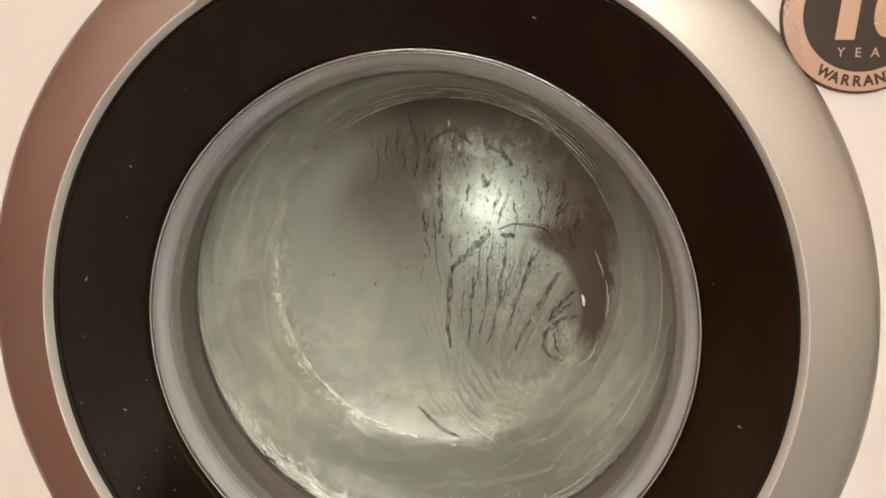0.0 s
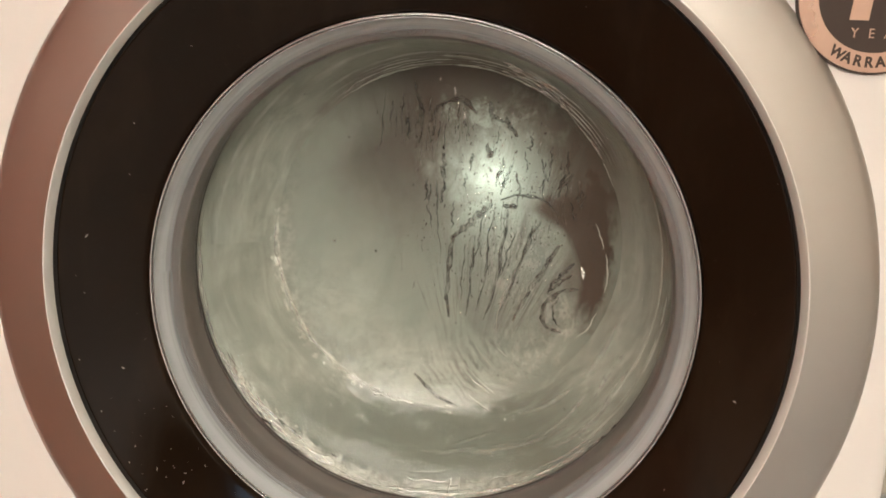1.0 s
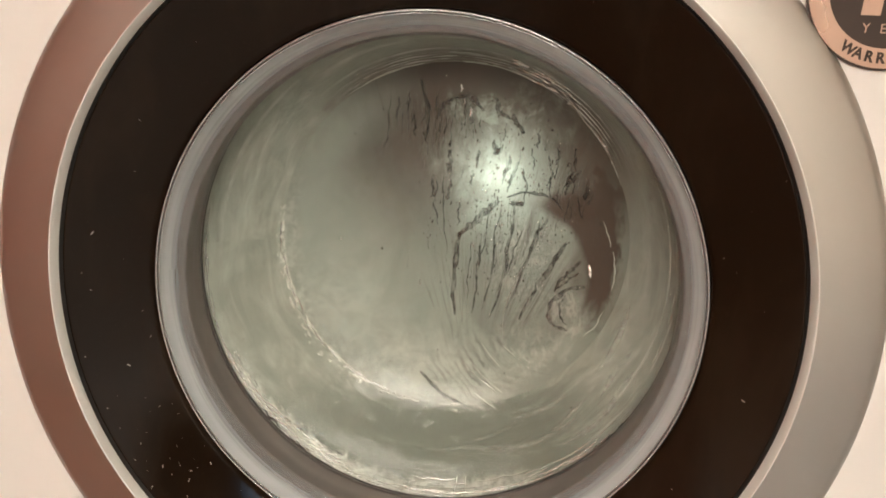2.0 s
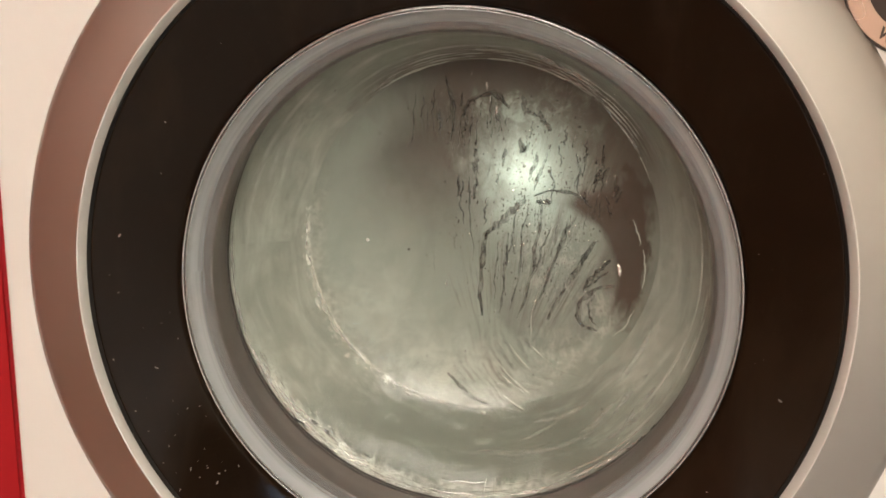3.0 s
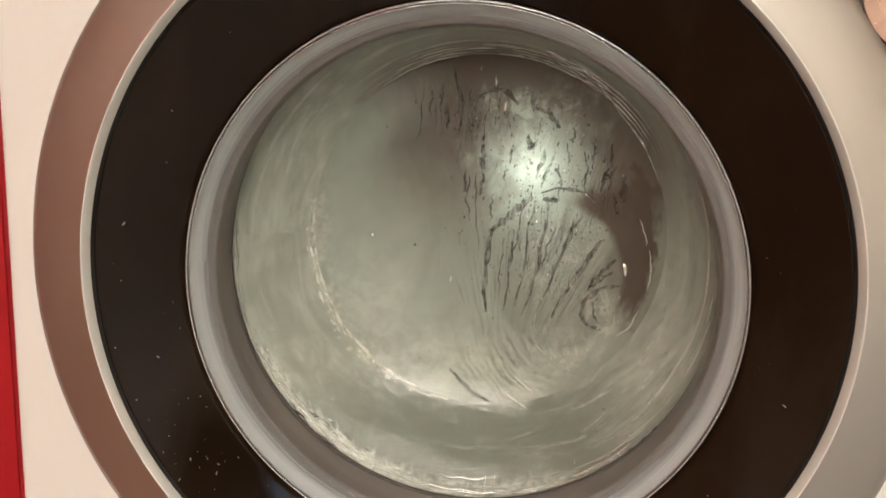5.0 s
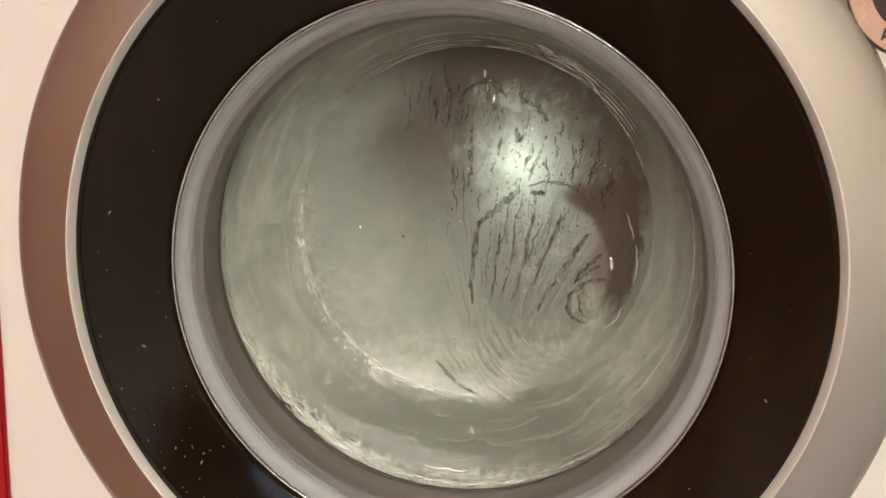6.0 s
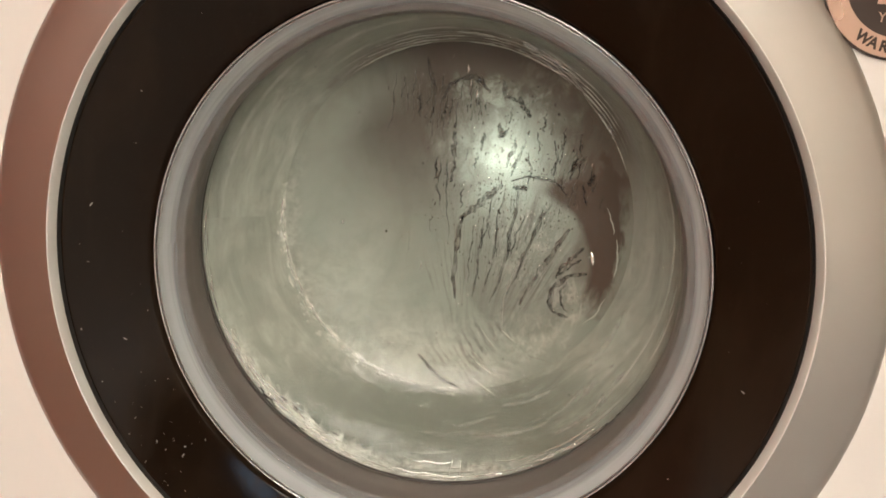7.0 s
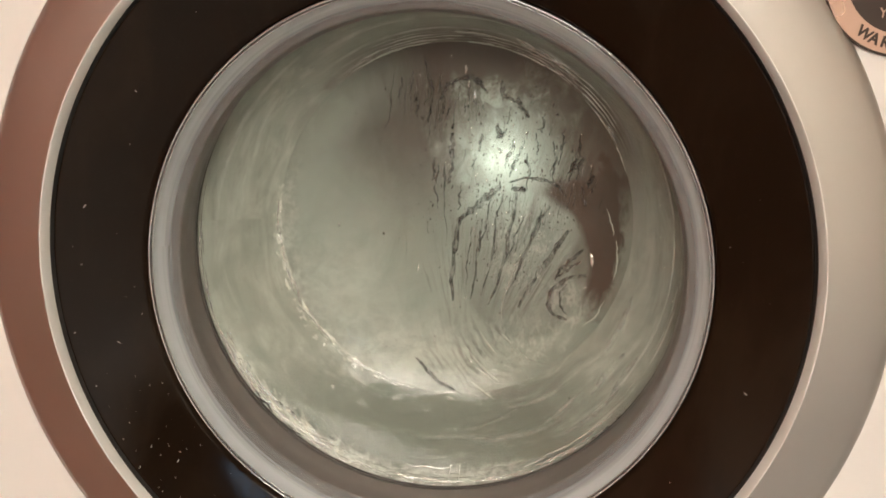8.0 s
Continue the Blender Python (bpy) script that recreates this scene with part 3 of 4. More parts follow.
        back.append((y - 0.0025, max(r - 0.001 * r / BR, 0), BX, BZ))
    glass = part("glass_bowl", revolve(front[::-1] + back, 160), GLASS, door, "clear thick glass bowl")
    glass.visible_shadow = False

    part("flange", revolve(rim([(0.0010, 0.1799), (0.0035, 0.1795), (0.0075, 0.1780), (0.0110, 0.1758), (0.0140, 0.1735), (0.0165, 0.1714), (0.0183, 0.1700), (0.0196, 0.1695)]), 200), FLANGE, door, "glossy grey flange of the glass")

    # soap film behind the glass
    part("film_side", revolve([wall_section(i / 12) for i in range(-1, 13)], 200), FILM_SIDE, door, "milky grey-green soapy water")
    rows = []
    for i in range(17):
        r = BR * (1 - i / 16)
        rows.append((floor_y(BX + r, BZ), r, BX, BZ))
    part("film_bottom", revolve(rows, 160), FILM_BOTTOM, door, "fogged glass with soap and condensation")

    # round foil sticker
    sx, sz, sy = 0.2515, 0.1955, PANEL_Y - 0.0019
    st = part("sticker", revolve([(PANEL_Y - 0.0002, 0.0430, sx, sz), (sy, 0.0430, sx, sz), (sy, 0.0, sx, sz)], 96), INK, m, "round dark and silver warranty sticker", False)
    part("foil_band", revolve([(sy, 0.0418, sx, sz), (sy - 0.0004, 0.0418, sx, sz), (sy - 0.0004, 0.0314, sx, sz), (sy, 0.0314, sx, sz)], 96), FOIL, st, "silver foil band", False)
    part("number", joined([lettering("1", 0.036, sx - 0.0085, sz - 0.0004, sy - 0.0002, 1.0, 0.08, 0, 0.0032), lettering("0", 0.036, sx + 0.0135, sz - 0.0004, sy - 0.0002, 0.95, 0.08, 0, 0.0018)]), FOIL, st, "silver figures", False)
    part("word", joined([lettering(c, 0.0072, sx - 0.0100 + 0.0088 * i, sz - 0.0213, sy - 0.0002, 0.95) for i, c in enumerate("YEAR")]), FOIL, st, "thin silver letters", False)
    arc = []
    for i, c in enumerate("WARRANTY"):
        a = radians(241.0 + 9.4 * i)
        arc.append(lettering(c, 0.0078, sx + 0.0366 * math.cos(a), sz + 0.0366 * math.sin(a), sy - 0.0006, 0.95, 0, math.degrees(a) - 270, 0.0003))
    part("curved_word", joined(arc), INK, st, "dark bold letters", False)
    return m


# ------------------------------------------------------------------ water on the glass
def bend(points, steps, wobble, rng):
    """A wavering line through a few (x, z) places on the bowl's bottom."""
    out = []
    p1, p2 = rng.uniform(0, 6), rng.uniform(0, 6)
    for i in range(steps + 1):
        f = i / steps * (len(points) - 1)
        k = min(int(f), len(points) - 2)
        f -= k
        (ax, az), (bx, bz) = points[k], points[k + 1]
        x, z = ax + (bx - ax) * f, az + (bz - az) * f
        g = i / steps
        s = wobble * (0.5 * math.sin(9 * g + p1) + 0.35 * math.sin(21 * g + p2) + 0.25 * rng.uniform(-1, 1)) * min(1, 4 * g + 0.2)
        out.append(on_floor(x / 1000 + s, z / 1000))
    return out


def rivulets():
    """Dark clear runs where drops have run down through the fog; places in millimetres."""
    rng = random.Random(4)
    fan = [(1.0, (32, 25), (32, 5), (30, -17), (29, -38)), (0.8, (38, 44), (36, 27), (34, 14), (32, -4)), (1.0, (46, 45), (43, 28), (43, 6), (40, -16), (37, -34)),
           (1.3, (56, 50), (56, 33), (54, 15), (52, -2), (47, -25), (43, -41)), (1.6, (76, 36), (73, 21), (68, 6), (63, -10), (53, -37)), (1.2, (82, 40), (75, 30), (71, 19)),
           (2.2, (97, 23), (89, 8), (78, -11), (66, -40)), (0.7, (64, 31), (57, 11), (54, -6)), (0.6, (25, 18), (24, -4), (24, -27))]
    bits = [(1.8, (109, 10), (100, 0), (94, -7), (91, -16)), (1.2, (108, 1), (98, -7), (92, -14)), (2.0, (113, -9), (99, -13), (89, -23), (87, -34), (93, -42), (103, -44)),
            (1.0, (99, -17), (96, -26), (96, -35), (102, -40)), (2.0, (16, 24), (13, 4), (13, -19), (15, -41)), (3.0, (44, 51), (36, 43), (28, 35), (20, 28), (14, 21)),
            (2.2, (52, 50), (63, 49), (59, 52)), (1.4, (50, 54), (62, 59), (77, 58), (87, 54), (92, 48)), (1.6, (-9, -88), (1, -97), (13, -105), (26, -109))]
    upper = [(2.2, (5, 87), (5, 74), (6, 68)), (1.2, (6, 68), (6, 55), (4, 49)), (0.7, (1, 66), (1, 48), (4, 29), (6, 7)), (1.2, (-7, 67), (-7, 50)), (0.8, (-4, 63), (-5, 46), (-2, 29)),
             (0.8, (14, 49), (14, 30)), (2.0, (37, 95), (41, 87), (38, 86)), (1.6, (44, 92), (40, 87)), (1.3, (50, 85), (48, 74), (45, 64)), (1.2, (57, 81), (53, 71), (50, 58)),
             (0.8, (61, 75), (64, 63), (63, 50)), (1.2, (27, 88), (26, 77)), (0.7, (23, 73), (22, 60))]
    right = [(0.9, (79, 87), (82, 72), (81, 58)), (0.8, (86, 97), (85, 81)), (1.4, (103, 78), (96, 69), (92, 59)), (1.6, (110, 66), (107, 56)), (1.0, (98, 94), (98, 78), (92, 65)), (0.6, (66, 92), (69, 76))]
    top = [(1.6, (-18, 139), (-14, 125), (-12, 109), (-13, 92)), (1.0, (-22, 113), (-22, 96)), (1.6, (-5, 109), (-4, 117), (1, 122), (9, 126)), (0.4, (-40, 126), (-42, 100), (-45, 84)),
           (0.7, (-34, 124), (-36, 104)), (2.0, (3, 124), (15, 128), (24, 124), (28, 117)), (1.8, (38, 127), (40, 117), (49, 112)), (1.8, (50, 116), (55, 108), (60, 102)), (0.9, (71, 106), (70, 92)), (0.7, (-26, 129), (-28, 108))]
    for group, words in ((fan, "dark clear water run through fogged glass"), (bits, "dark clear water run through fogged glass"),
                         (upper, "short dark water run on fogged glass"), (right, "short dark water run on fogged glass"), (top, "faint dark water run near the bowl's top")):
        for w, *pts in group:
            bm = bmesh.new()
            line = bend(pts, 18, 0.0013, rng)
            tube(bm, line, lambda f, w=w: 0.00112 * w * (0.25 + 0.75 * math.sin(math.pi * min(1, f * 0.85 + 0.1))) * rng.choice((0.6, 0.8, 1.0, 1.15)), 0.0005)
            tagged(part("water_run", bm, RUN, None, words), category="water", group="water runs on the glass")


def fine_runs():
    """Many short hair-thin runs in the fogged patch, leaning as the fan does."""
    rng = random.Random(31)
    for i in range(134):
        x, z = (rng.gauss(56, 27), rng.gauss(52, 34)) if i < 50 else (rng.gauss(-14, 13), rng.gauss(118, 11)) if i < 74 else (rng.gauss(8, 18), rng.gauss(116, 9)) if i < 104 else (rng.gauss(99, 9), rng.gauss(76, 13))
        if math.hypot(x - 11, z - 20) > 112:
            continue
        length = rng.uniform(4, 20)
        lean = 0.04 + 0.5 * max(0.0, (x - 45) / 60) * max(0.0, (60 - z) / 80) + rng.uniform(-0.06, 0.06) * (1 if i < 104 else 6)
        pts = [(x, z), (x - lean * length * 0.5, z - length * 0.5), (x - lean * length, z - length)]
        bm = bmesh.new()
        w = rng.uniform(0.20, 0.50) if i < 74 else rng.uniform(0.35, 0.95)
        tube(bm, bend(pts, 12, 0.0007, rng), lambda f, w=w: 0.001 * w * (0.2 + 0.8 * f) * rng.choice((0.4, 0.9, 1.2)), 0.0004, 6)
        tagged(part("water_run", bm, RUN if i % 9 or i > 49 else GLINT, None, "hair-thin water run on fogged glass" if i % 9 or i > 49 else "hair-thin glinting water run on fogged glass"), category="water", group="water runs on the glass")


def droplets():
    rng = random.Random(11)
    for name, count, material, small, big, words in (("dark_drops", 420, DROP, 0.00020, 0.00062, "tiny dark water drops on the fogged bowl"), ("bright_drops", 170, GLINT, 0.0003, 0.0006, "tiny glinting water drops on the bowl")):
        bm = bmesh.new()
        for i in range(count):
            if rng.random() < 0.95:
                x, z = rng.gauss(0.048, 0.027), rng.gauss(0.058, 0.036)
            else:
                a, q = rng.uniform(0, 6.28), math.sqrt(rng.random()) * 0.12
                x, z = BX + q * math.cos(a), BZ + q * math.sin(a)
            if math.hypot(x - BX, z - BZ) > 0.122:
                continue
            s = rng.uniform(small, big)
            dome(bm, on_floor(x, z, 0.0004), s, s * rng.choice((1.0, 1.2, 1.6, 3.0)), s * 0.8, rng.uniform(-0.3, 0.3), 8)
        for i in range(count // 3 if material is GLINT else 0):
            x, z, s = rng.gauss(0.078, 0.020), rng.gauss(-0.006, 0.026), rng.uniform(0.00025, 0.0006)
            dome(bm, on_floor(x, z, 0.0004), s, s * rng.choice((1.0, 1.4, 2.4)), s * 0.8, rng.uniform(-0.5, 0.1), 8)
        for i in range(count // 40):
            p = wall_at(rng.uniform(0.05, 0.95), rng.uniform(0, 360), 0.0006)
            s = rng.uniform(small, big) * 0.9
            dome(bm, p, s, s * 1.3, s * 0.8, rng.uniform(0, 3), 8)
        tagged(part(name, bm, material, None, words), category="water drops", kind="stuff")


def foam_band():
    """Bright suds along the edges of the bowl's lower left."""
    rng = random.Random(5)
    bm = bmesh.new()
    for lo, hi, u0, spread, count, size in ((172, 262, 0.99, 0.07, 460, 0.0007), (258, 292, 0.97, 0.06, 70, 0.0004), (208, 250, 0.08, 0.05, 760, 0.0007), (250, 300, 0.07, 0.05, 260, 0.0003)):
        for i in range(count):
            f = rng.random()
            a = lo + (hi - lo) * f
            fade = math.sin(math.pi * min(max(f, 0.04), 0.96)) ** 0.5
            u = min(max(u0 + rng.gauss(0, spread) * fade * (1 if u0 < 0.5 else 0.7), 0.0), 1.0)
            s = size * rng.uniform(0.3, 1.25) * (0.4 + 0.6 * fade) * (1.0 + 0.9 * max(0.0, math.sin(a * 0.9) * math.sin(a * 0.37 + 1)))
            t = radians(a + 90)
            dome(bm, wall_at(u, a, 0.0003), s * rng.uniform(1.2, 3.2), s, s * 0.45, t + rng.uniform(-0.4, 0.4), 8)
    tagged(part("soap_foam", bm, FOAM, None, "white soap suds along the bowl's edge"), category="foam", kind="stuff")


def ripples():
    """Bent ridges of water low in the bowl, below the wiped fan."""
    rng = random.Random(8)
    for i in range(11):
        r = 0.038 + 0.0046 * i + rng.uniform(-0.001, 0.001)
        a0 = 204 + rng.uniform(0, 20) + i * 1.2
        a1 = a0 + rng.uniform(14, 34)
        pts = []
        for k in range(15):
            a = radians(a0 + (a1 - a0) * k / 14)
            pts.append(on_floor(0.082 + r * math.cos(a), -0.036 + r * math.sin(a), 0.0002))
        bm = bmesh.new()
        tube(bm, pts, lambda f: 0.0012 * rng.uniform(0.7, 1.1) * (0.05 + math.sin(math.pi * f) * (0.4 + 0.6 * f)), 0.0007)
        tagged(part("water_ripple", bm, WISP if i % 3 else RIPPLE, None, "thin pale bent ripple of water on glass"), category="water", group="water ripples")


def fan_outline():
    """Bright thin wet lines that bound the wiped patch, places in millimetres."""
    rng = random.Random(41)
    for w, m, pts in ((0.5, GLINT, ((66, 3), (59, -15), (53, -35), (54, -55))), (1.7, GLINT, ((114, 8), (116, 4), (116, -2))), (0.7, RIPPLE, ((128, -25), (122, -39), (114, -47))),
                      (0.5, RIPPLE, ((122, 42), (127, 31), (129, 23))), (0.7, RIPPLE, ((131, 20), (134, 4), (132, -9))), (0.6, WISP, ((54, -55), (62, -67), (78, -78), (95, -79))),
                      (1.0, GLINT, ((12, 136), (12, 130))), (1.2, GLINT, ((20, 119), (19, 112))), (0.7, GLINT, ((15, 126), (14, 120))), (1.5, WISP, ((60, 120), (62, 112))),
                      (0.5, GLINT, ((31, -84), (40, -90), (52, -97))), (0.5, GLINT, ((-13, -14), (-14, -21)))):
        bm = bmesh.new()
        tube(bm, bend(pts, 22, 0.0006, rng), lambda f, w=w: 0.001 * w * (0.3 + 0.7 * math.sin(math.pi * f)) * rng.uniform(0.6, 1.2), 0.0006, 6)
        tagged(part("wet_line", bm, m, None, "thin bright wet line bounding the wiped glass"), category="water", group="wet lines")


def ridges():
    """Highlight arcs put in as pale raised lines, each over a part of the turn."""
    rng = random.Random(17)
    for name, u, a0, a1, w, m, words in (
        ("highlight_line", 0.97, 55, 128, 0.0009, RIPPLE, "pale line for a highlight near the bowl's bottom"), ("highlight_line", 0.80, 62, 118, 0.0006, RIPPLE, "pale line for a highlight round the bowl's side"),
        ("highlight_line", 0.88, 70, 126, 0.0005, RIPPLE, "pale line for a highlight round the bowl's side"), ("highlight_line", 0.30, -48, 74, 0.0008, RIPPLE, "pale line for a highlight round the bowl's side"),
        ("highlight_line", 0.16, -42, 20, 0.0005, RIPPLE, "thin pale line on the bowl's side"), ("highlight_line", 0.03, 168, 236, 0.0005, GLINT, "pale line for a highlight beside the gasket"),
        ("highlight_line", 0.05, 262, 318, 0.0006, GLINT, "pale line for a highlight beside the gasket"), ("highlight_line", 0.10, 255, 290, 0.0008, RIPPLE, "pale line for a highlight beside the gasket"),
        ("highlight_line", 0.12, 296, 324, 0.0005, GLINT, "pale line for a highlight beside the gasket"), ("highlight_line", 1.0, 20, 50, 0.0004, RIPPLE, "thin pale line at the bowl's bottom edge"),
    ):
        steps = 40
        drift = rng.uniform(-0.05, 0.05)
        w *= 0.85
        gate = [rng.choice((0.15, 0.6, 1.0, 1.2)) for k in range(12)]
        pts = [wall_at(min(max(u + drift * (k / steps - 0.5) + rng.uniform(-0.006, 0.006), 0), 1), a0 + (a1 - a0) * k / steps, 0.0005) for k in range(steps + 1)]
        bm = bmesh.new()
        tube(bm, pts, lambda f, w=w: w * math.sin(math.pi * (0.03 + 0.94 * f)) ** 0.7 * gate[int(f * 11)] * rng.uniform(0.7, 1.2), 0.0003, 6)
        tagged(part(name, bm, m, None, words), category="glass line", group="lines round the bowl")


def glints():
    """Highlights on the wet bowl's side, put in as short pale streaks."""
    rng = random.Random(23)
    bm = bmesh.new()
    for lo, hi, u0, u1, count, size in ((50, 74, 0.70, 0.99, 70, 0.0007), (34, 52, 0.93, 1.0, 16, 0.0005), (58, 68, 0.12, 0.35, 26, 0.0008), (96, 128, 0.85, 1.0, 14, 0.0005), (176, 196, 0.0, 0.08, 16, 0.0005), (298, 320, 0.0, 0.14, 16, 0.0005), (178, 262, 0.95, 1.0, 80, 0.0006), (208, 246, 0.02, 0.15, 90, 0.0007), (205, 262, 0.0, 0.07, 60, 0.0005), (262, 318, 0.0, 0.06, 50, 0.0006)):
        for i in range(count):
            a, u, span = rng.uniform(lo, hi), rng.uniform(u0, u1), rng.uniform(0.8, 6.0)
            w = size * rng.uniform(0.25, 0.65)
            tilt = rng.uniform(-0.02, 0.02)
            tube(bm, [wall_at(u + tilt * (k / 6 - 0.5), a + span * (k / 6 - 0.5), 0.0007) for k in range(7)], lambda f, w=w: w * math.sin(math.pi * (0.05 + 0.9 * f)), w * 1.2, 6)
    tagged(part("painted_glints", bm, GLINT, None, "short pale streaks standing for highlights on the wet bowl"), category="water", kind="stuff")


def dust():
    rng = random.Random(3)
    bm = bmesh.new()
    for i in range(90):
        a = radians(rng.choice((rng.uniform(170, 290), rng.uniform(205, 255), rng.uniform(0, 360))))
        r = rng.uniform(0.188, 0.231)
        f = (r - 0.186) / (0.230 - 0.186)
        s = rng.choice((0.00018, 0.00025, 0.0004)) * rng.uniform(0.6, 1.2)
        dome(bm, Vector((r * math.cos(a), -0.0022 - f * 0.0183 - 0.0002, r * math.sin(a))), s * rng.choice((1, 1, 4)), s, 0.0002, rng.uniform(0, 3), 6)
    for x, z, long in ((-0.1748, 0.0711, 3.5), (-0.2212, -0.0577, 1.4), (-0.2071, -0.0936, 1.2), (-0.1756, -0.1475, 1.2), (-0.1520, -0.1380, 2.0), (-0.1640, -0.1400, 1.0), (0.1720, -0.1120, 1.0)):
        f = (math.hypot(x, z) - 0.186) / (0.230 - 0.186)
        dome(bm, Vector((x, -0.0022 - f * 0.0183 - 0.0002, z)), 0.0005 * long, 0.0005, 0.0002, rng.uniform(-0.4, 0.4), 6)
    tagged(part("dust", bm, DUST, None, "pale dust specks on black glass"), category="dust", kind="stuff")


def moulded_mark():
    """A small square mark moulded into the bowl's lower side: two upright ribs and a cross bar."""
    m = tagged(new("moulded_mark"), "small clear square mark moulded in the glass bowl", "glass mark")
    m.location = CENTRE
    for name, a0, u0, a1, u1 in (("rib", 277.6, 0.06, 277.9, 0.24), ("rib", 280.4, 0.06, 280.2, 0.24), ("cross_bar", 277.6, 0.15, 280.4, 0.15)):
        bm = bmesh.new()
        tube(bm, [wall_at(u0 + (u1 - u0) * k / 6, a0 + (a1 - a0) * k / 6, 0.0006) for k in range(7)], lambda f: 0.0005, 0.0005, 6)
        part(name, bm, RIPPLE, m)


def wet_gaps():
    """Short dark tubes for gaps and pale ones for glints, along the gasket."""
    rng = random.Random(52)
    for a, span, u, w, mat, words in ((324.5, 2.2, -0.02, 0.0009, GROOVE, "short dark gap between glass and rubber"), (320.6, 2.4, -0.01, 0.0008, GROOVE, "short dark gap between glass and rubber"),
                                      (316.6, 2.0, 0.0, 0.0006, GROOVE, "thin dark gap between glass and rubber"), (309.0, 5.0, 0.03, 0.0007, GLINT, "pale streak for a glint along the rubber"),
                                      (303.0, 4.0, 0.04, 0.0005, GLINT, "pale streak for a glint along the rubber"), (242.8, 1.6, -0.07, 0.0006, GLINT, "pale streak for a glint on the rubber"),
                                      (241.8, 1.2, -0.04, 0.0004, GLINT, "pale streak for a glint on the rubber"), (272.0, 12.0, 0.20, 0.0007, GLINT, "pale streak for a glint low in the bowl"),
                                      (270.0, 16.0, 0.06, 0.0008, GLINT, "pale streak for a glint low in the bowl"), (290.0, 14.0, 0.16, 0.0005, RIPPLE, "pale wet line low in the bowl"),
                                      (226.0, 7.0, 0.01, 0.0008, GROOVE, "thin dark gap between glass and rubber"), (236.0, 6.0, 0.0, 0.0006, GROOVE, "thin dark gap between glass and rubber"),
                                      (229.5, 2.0, 0.13, 0.0006, GROOVE, "dark crack in the suds"), (233.5, 1.5, 0.15, 0.0004, GROOVE, "dark crack in the suds"), (246.0, 2.0, 0.17, 0.0004, GROOVE, "dark crack in the suds")):
        bm = bmesh.new()
        pts = [wall_at(u + 0.010 * math.sin(k * 0.9 + a) + rng.uniform(-0.004, 0.004), a + span * (k / 14 - 0.5), 0.0011) for k in range(15)]
        tube(bm, pts, lambda f, w=w: w * math.sin(math.pi * (0.04 + 0.92 * f)) ** 0.6 * rng.uniform(0.5, 1.2), 0.0005, 6)
        tagged(part("wet_gap" if mat is GROOVE else "glint_streak", bm, mat, None, words), category="water", group="wet edge of the bowl")


# ------------------------------------------------------------------ beside the machine
def red_cabinet():
    c = tagged(new("red_cabinet"), "plain red lacquered cabinet standing beside the washing machine", "cabinet")
    c.location = (-0.61, 0.28, 0)
    part("body", box(-0.905, -0.3015, -0.016, 0.58, 0.03, 1.4, 0.003), RED, c, "", False, (0, 0, 0))
    part("plinth", box(-0.89, -0.315, 0.0, 0.57, 0.0, 0.03), GROOVE, c, "dark plinth", False, (0, 0, 0))


def wall_screen():
    """A lit bluish display on the wall behind the viewer; it shows as a faint gleam in the black dish."""
    n = Nodes("screen_glow")
    e = n.add("ShaderNodeEmission", Strength=6.5)
    n.put(n.mix(n.noise(n.place(), 6), (0.45, 0.70, 1.0), (0.6, 0.8, 1.0)), e.inputs["Color"])
    glow = n.done(e.outputs[0])
    d = tagged(new("display_screen"), "wall-mounted display screen with a plain bluish glow", "screen")
    d.location = (1.15, -8.0, 1.9)
    part("bezel", box(0.78, 1.52, -7.998, -7.96, 1.62, 2.16, 0.004), GROOVE, d, "black bezel", False, (0, 0, 0))
    part("screen", box(0.80, 1.50, -7.959, -7.954, 1.64, 2.14), glow, d, "glowing bluish screen", False, (0, 0, 0))


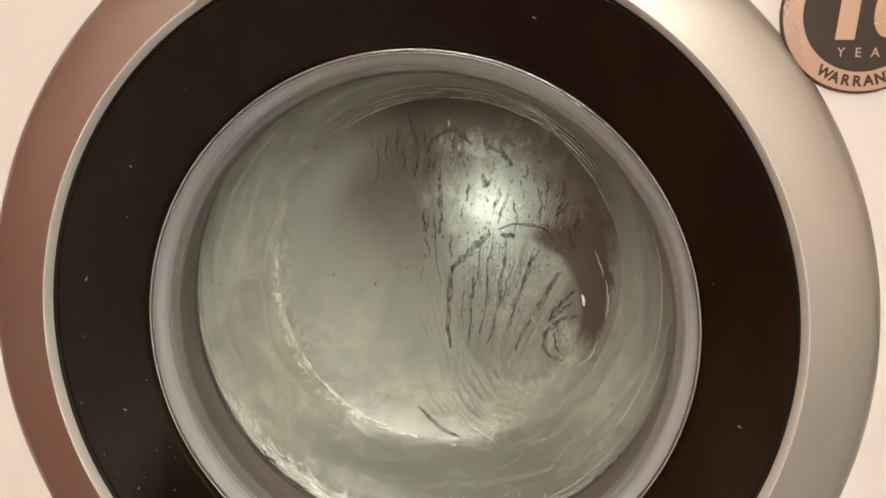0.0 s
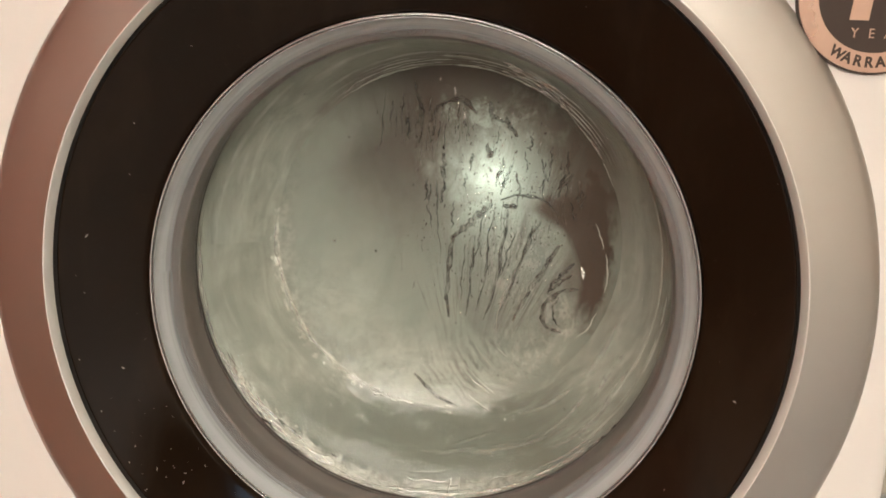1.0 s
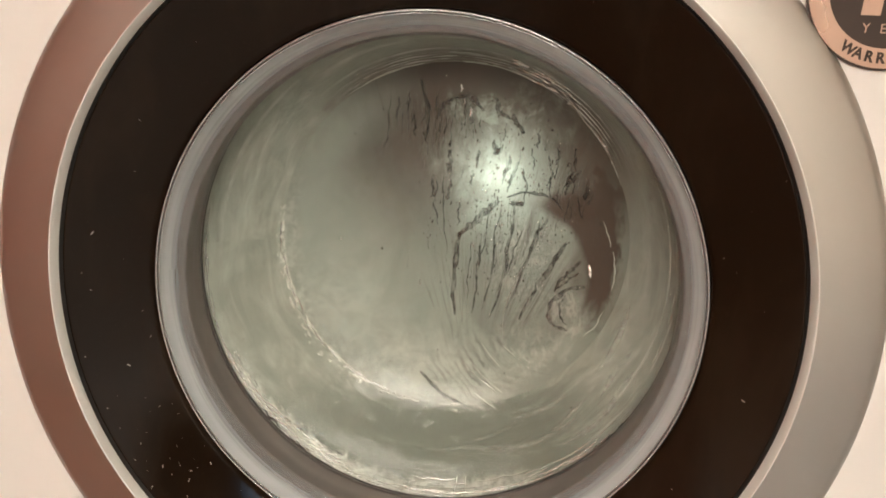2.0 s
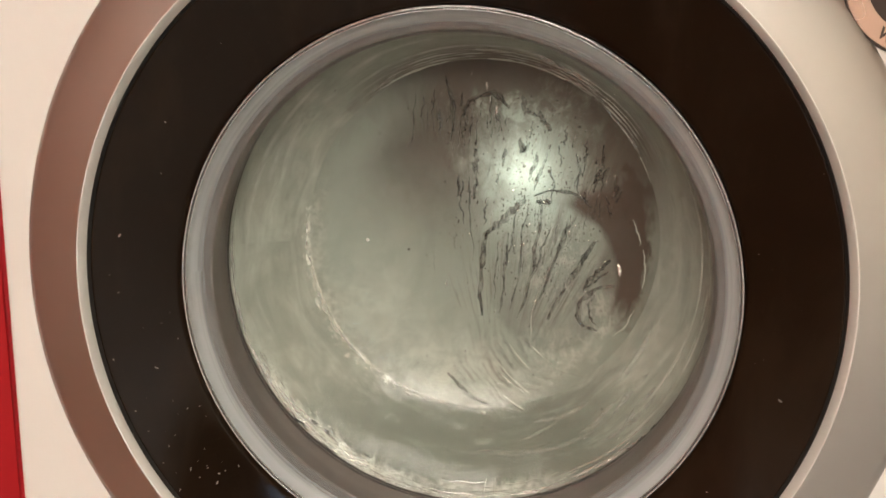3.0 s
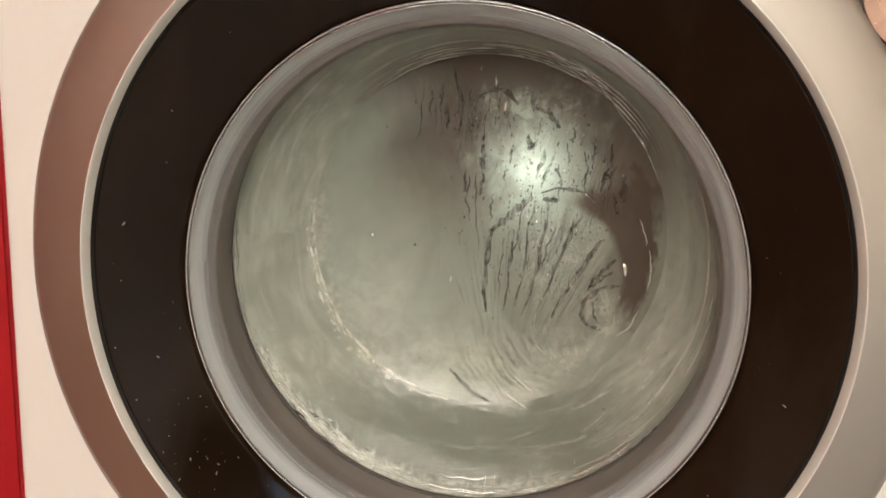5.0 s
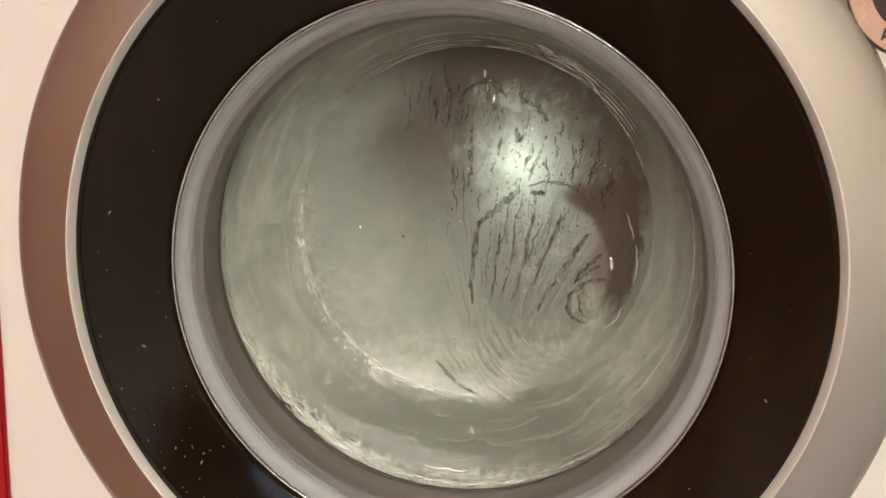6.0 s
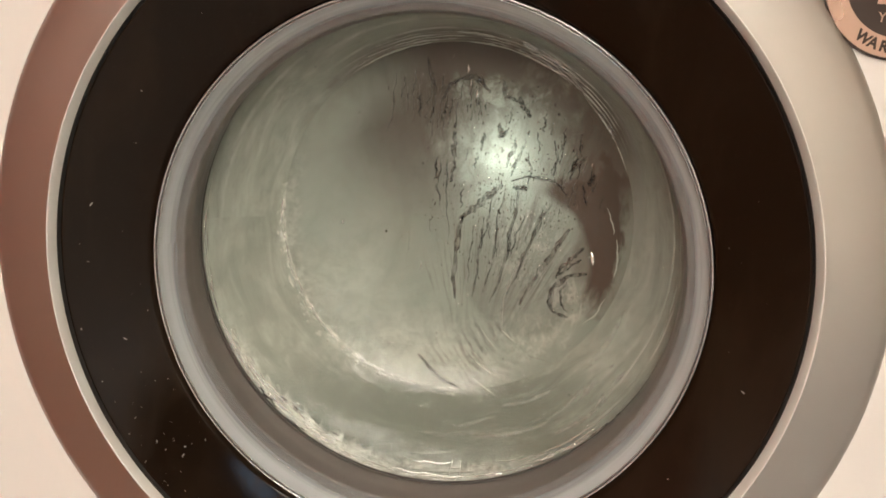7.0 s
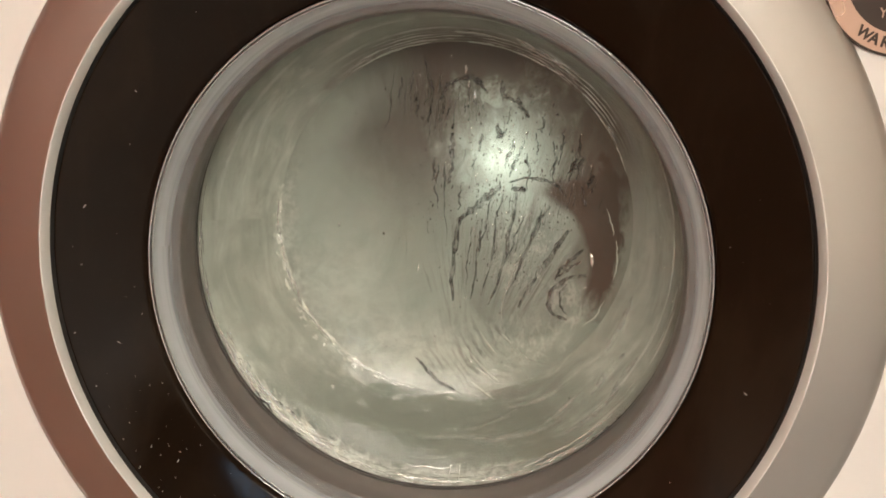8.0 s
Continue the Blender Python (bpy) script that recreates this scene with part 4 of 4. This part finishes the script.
room()
floor_mat()
added_ceiling_lamp(-0.15, -5.5)
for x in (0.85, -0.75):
    added_tube_lamp(x, -0.75)
washing_machine()
red_cabinet()
wall_screen()
foam_band()
ripples()
fan_outline()
ridges()
glints()
rivulets()
fine_runs()
droplets()
dust()
moulded_mark()
wet_gaps()


# ------------------------------------------------------------------ what moves
def speck(x, z, size, material):
    bm = bmesh.new()
    dome(bm, Vector((0, 0, 0)), size, size * 1.5, size * 0.8, 0.2, 8)
    ob = part("drifting_drop", bm, material, None, "small water drop sliding down the bowl", True, (0, 0, 0))
    return tagged(ob, category="water drop", group="sliding drops")


def wisp(u, degrees, span, width):
    """A curved thread of suds that rides round the bowl's side."""
    y, r, cx, cz = wall_section(u)
    pts = []
    for k in range(17):
        a = degrees + span * (k / 16 - 0.5)
        v = wall_at(min(max(u + 0.05 * math.sin(k * 0.16 + degrees), 0.02), 0.98), a, 0.0007)
        pts.append(Vector((v.x - cx, v.y, v.z - cz)))
    bm = bmesh.new()
    tube(bm, pts, lambda f: width * (0.1 + math.sin(math.pi * f)), 0.0005, 6)
    ob = part("water_wisp", bm, WISP, None, "pale thread of suds moving round the bowl", True, (cx, 0, ZC + cz))
    return tagged(ob, category="water", group="moving suds"), cx, cz


def motions():
    rng = random.Random(21)
    for i in range(12):
        u, a = rng.uniform(0.2, 0.8), rng.uniform(272, 338)
        ob, cx, cz = wisp(u, a, rng.uniform(12, 26), rng.uniform(0.0010, 0.0030))
        swing, pace, phase = rng.uniform(2, 5), rng.uniform(1.2, 2.4), rng.uniform(0, 6)
        walk(ob, [(k * 0.25, pose(cx, 0, ZC + cz, 0, swing * math.sin(pace * k * 0.25 + phase), 0)) for k in range(33)])
    for i in range(10):
        x, z = rng.uniform(-0.09, 0.09), rng.uniform(-0.03, 0.10)
        ob = speck(x, z, rng.uniform(0.0006, 0.0011), DROP if i % 2 else GLINT)
        rows = []
        drop = rng.uniform(0.001, 0.004)
        for k in range(5):
            f = k / 4
            p = on_floor(x + 0.0015 * math.sin(3 * f + i), z - drop * f ** 1.5, 0.0008)
            rows.append((8.0 * f, pose(p.x, p.y, p.z + ZC)))
        walk(ob, rows)


motions()
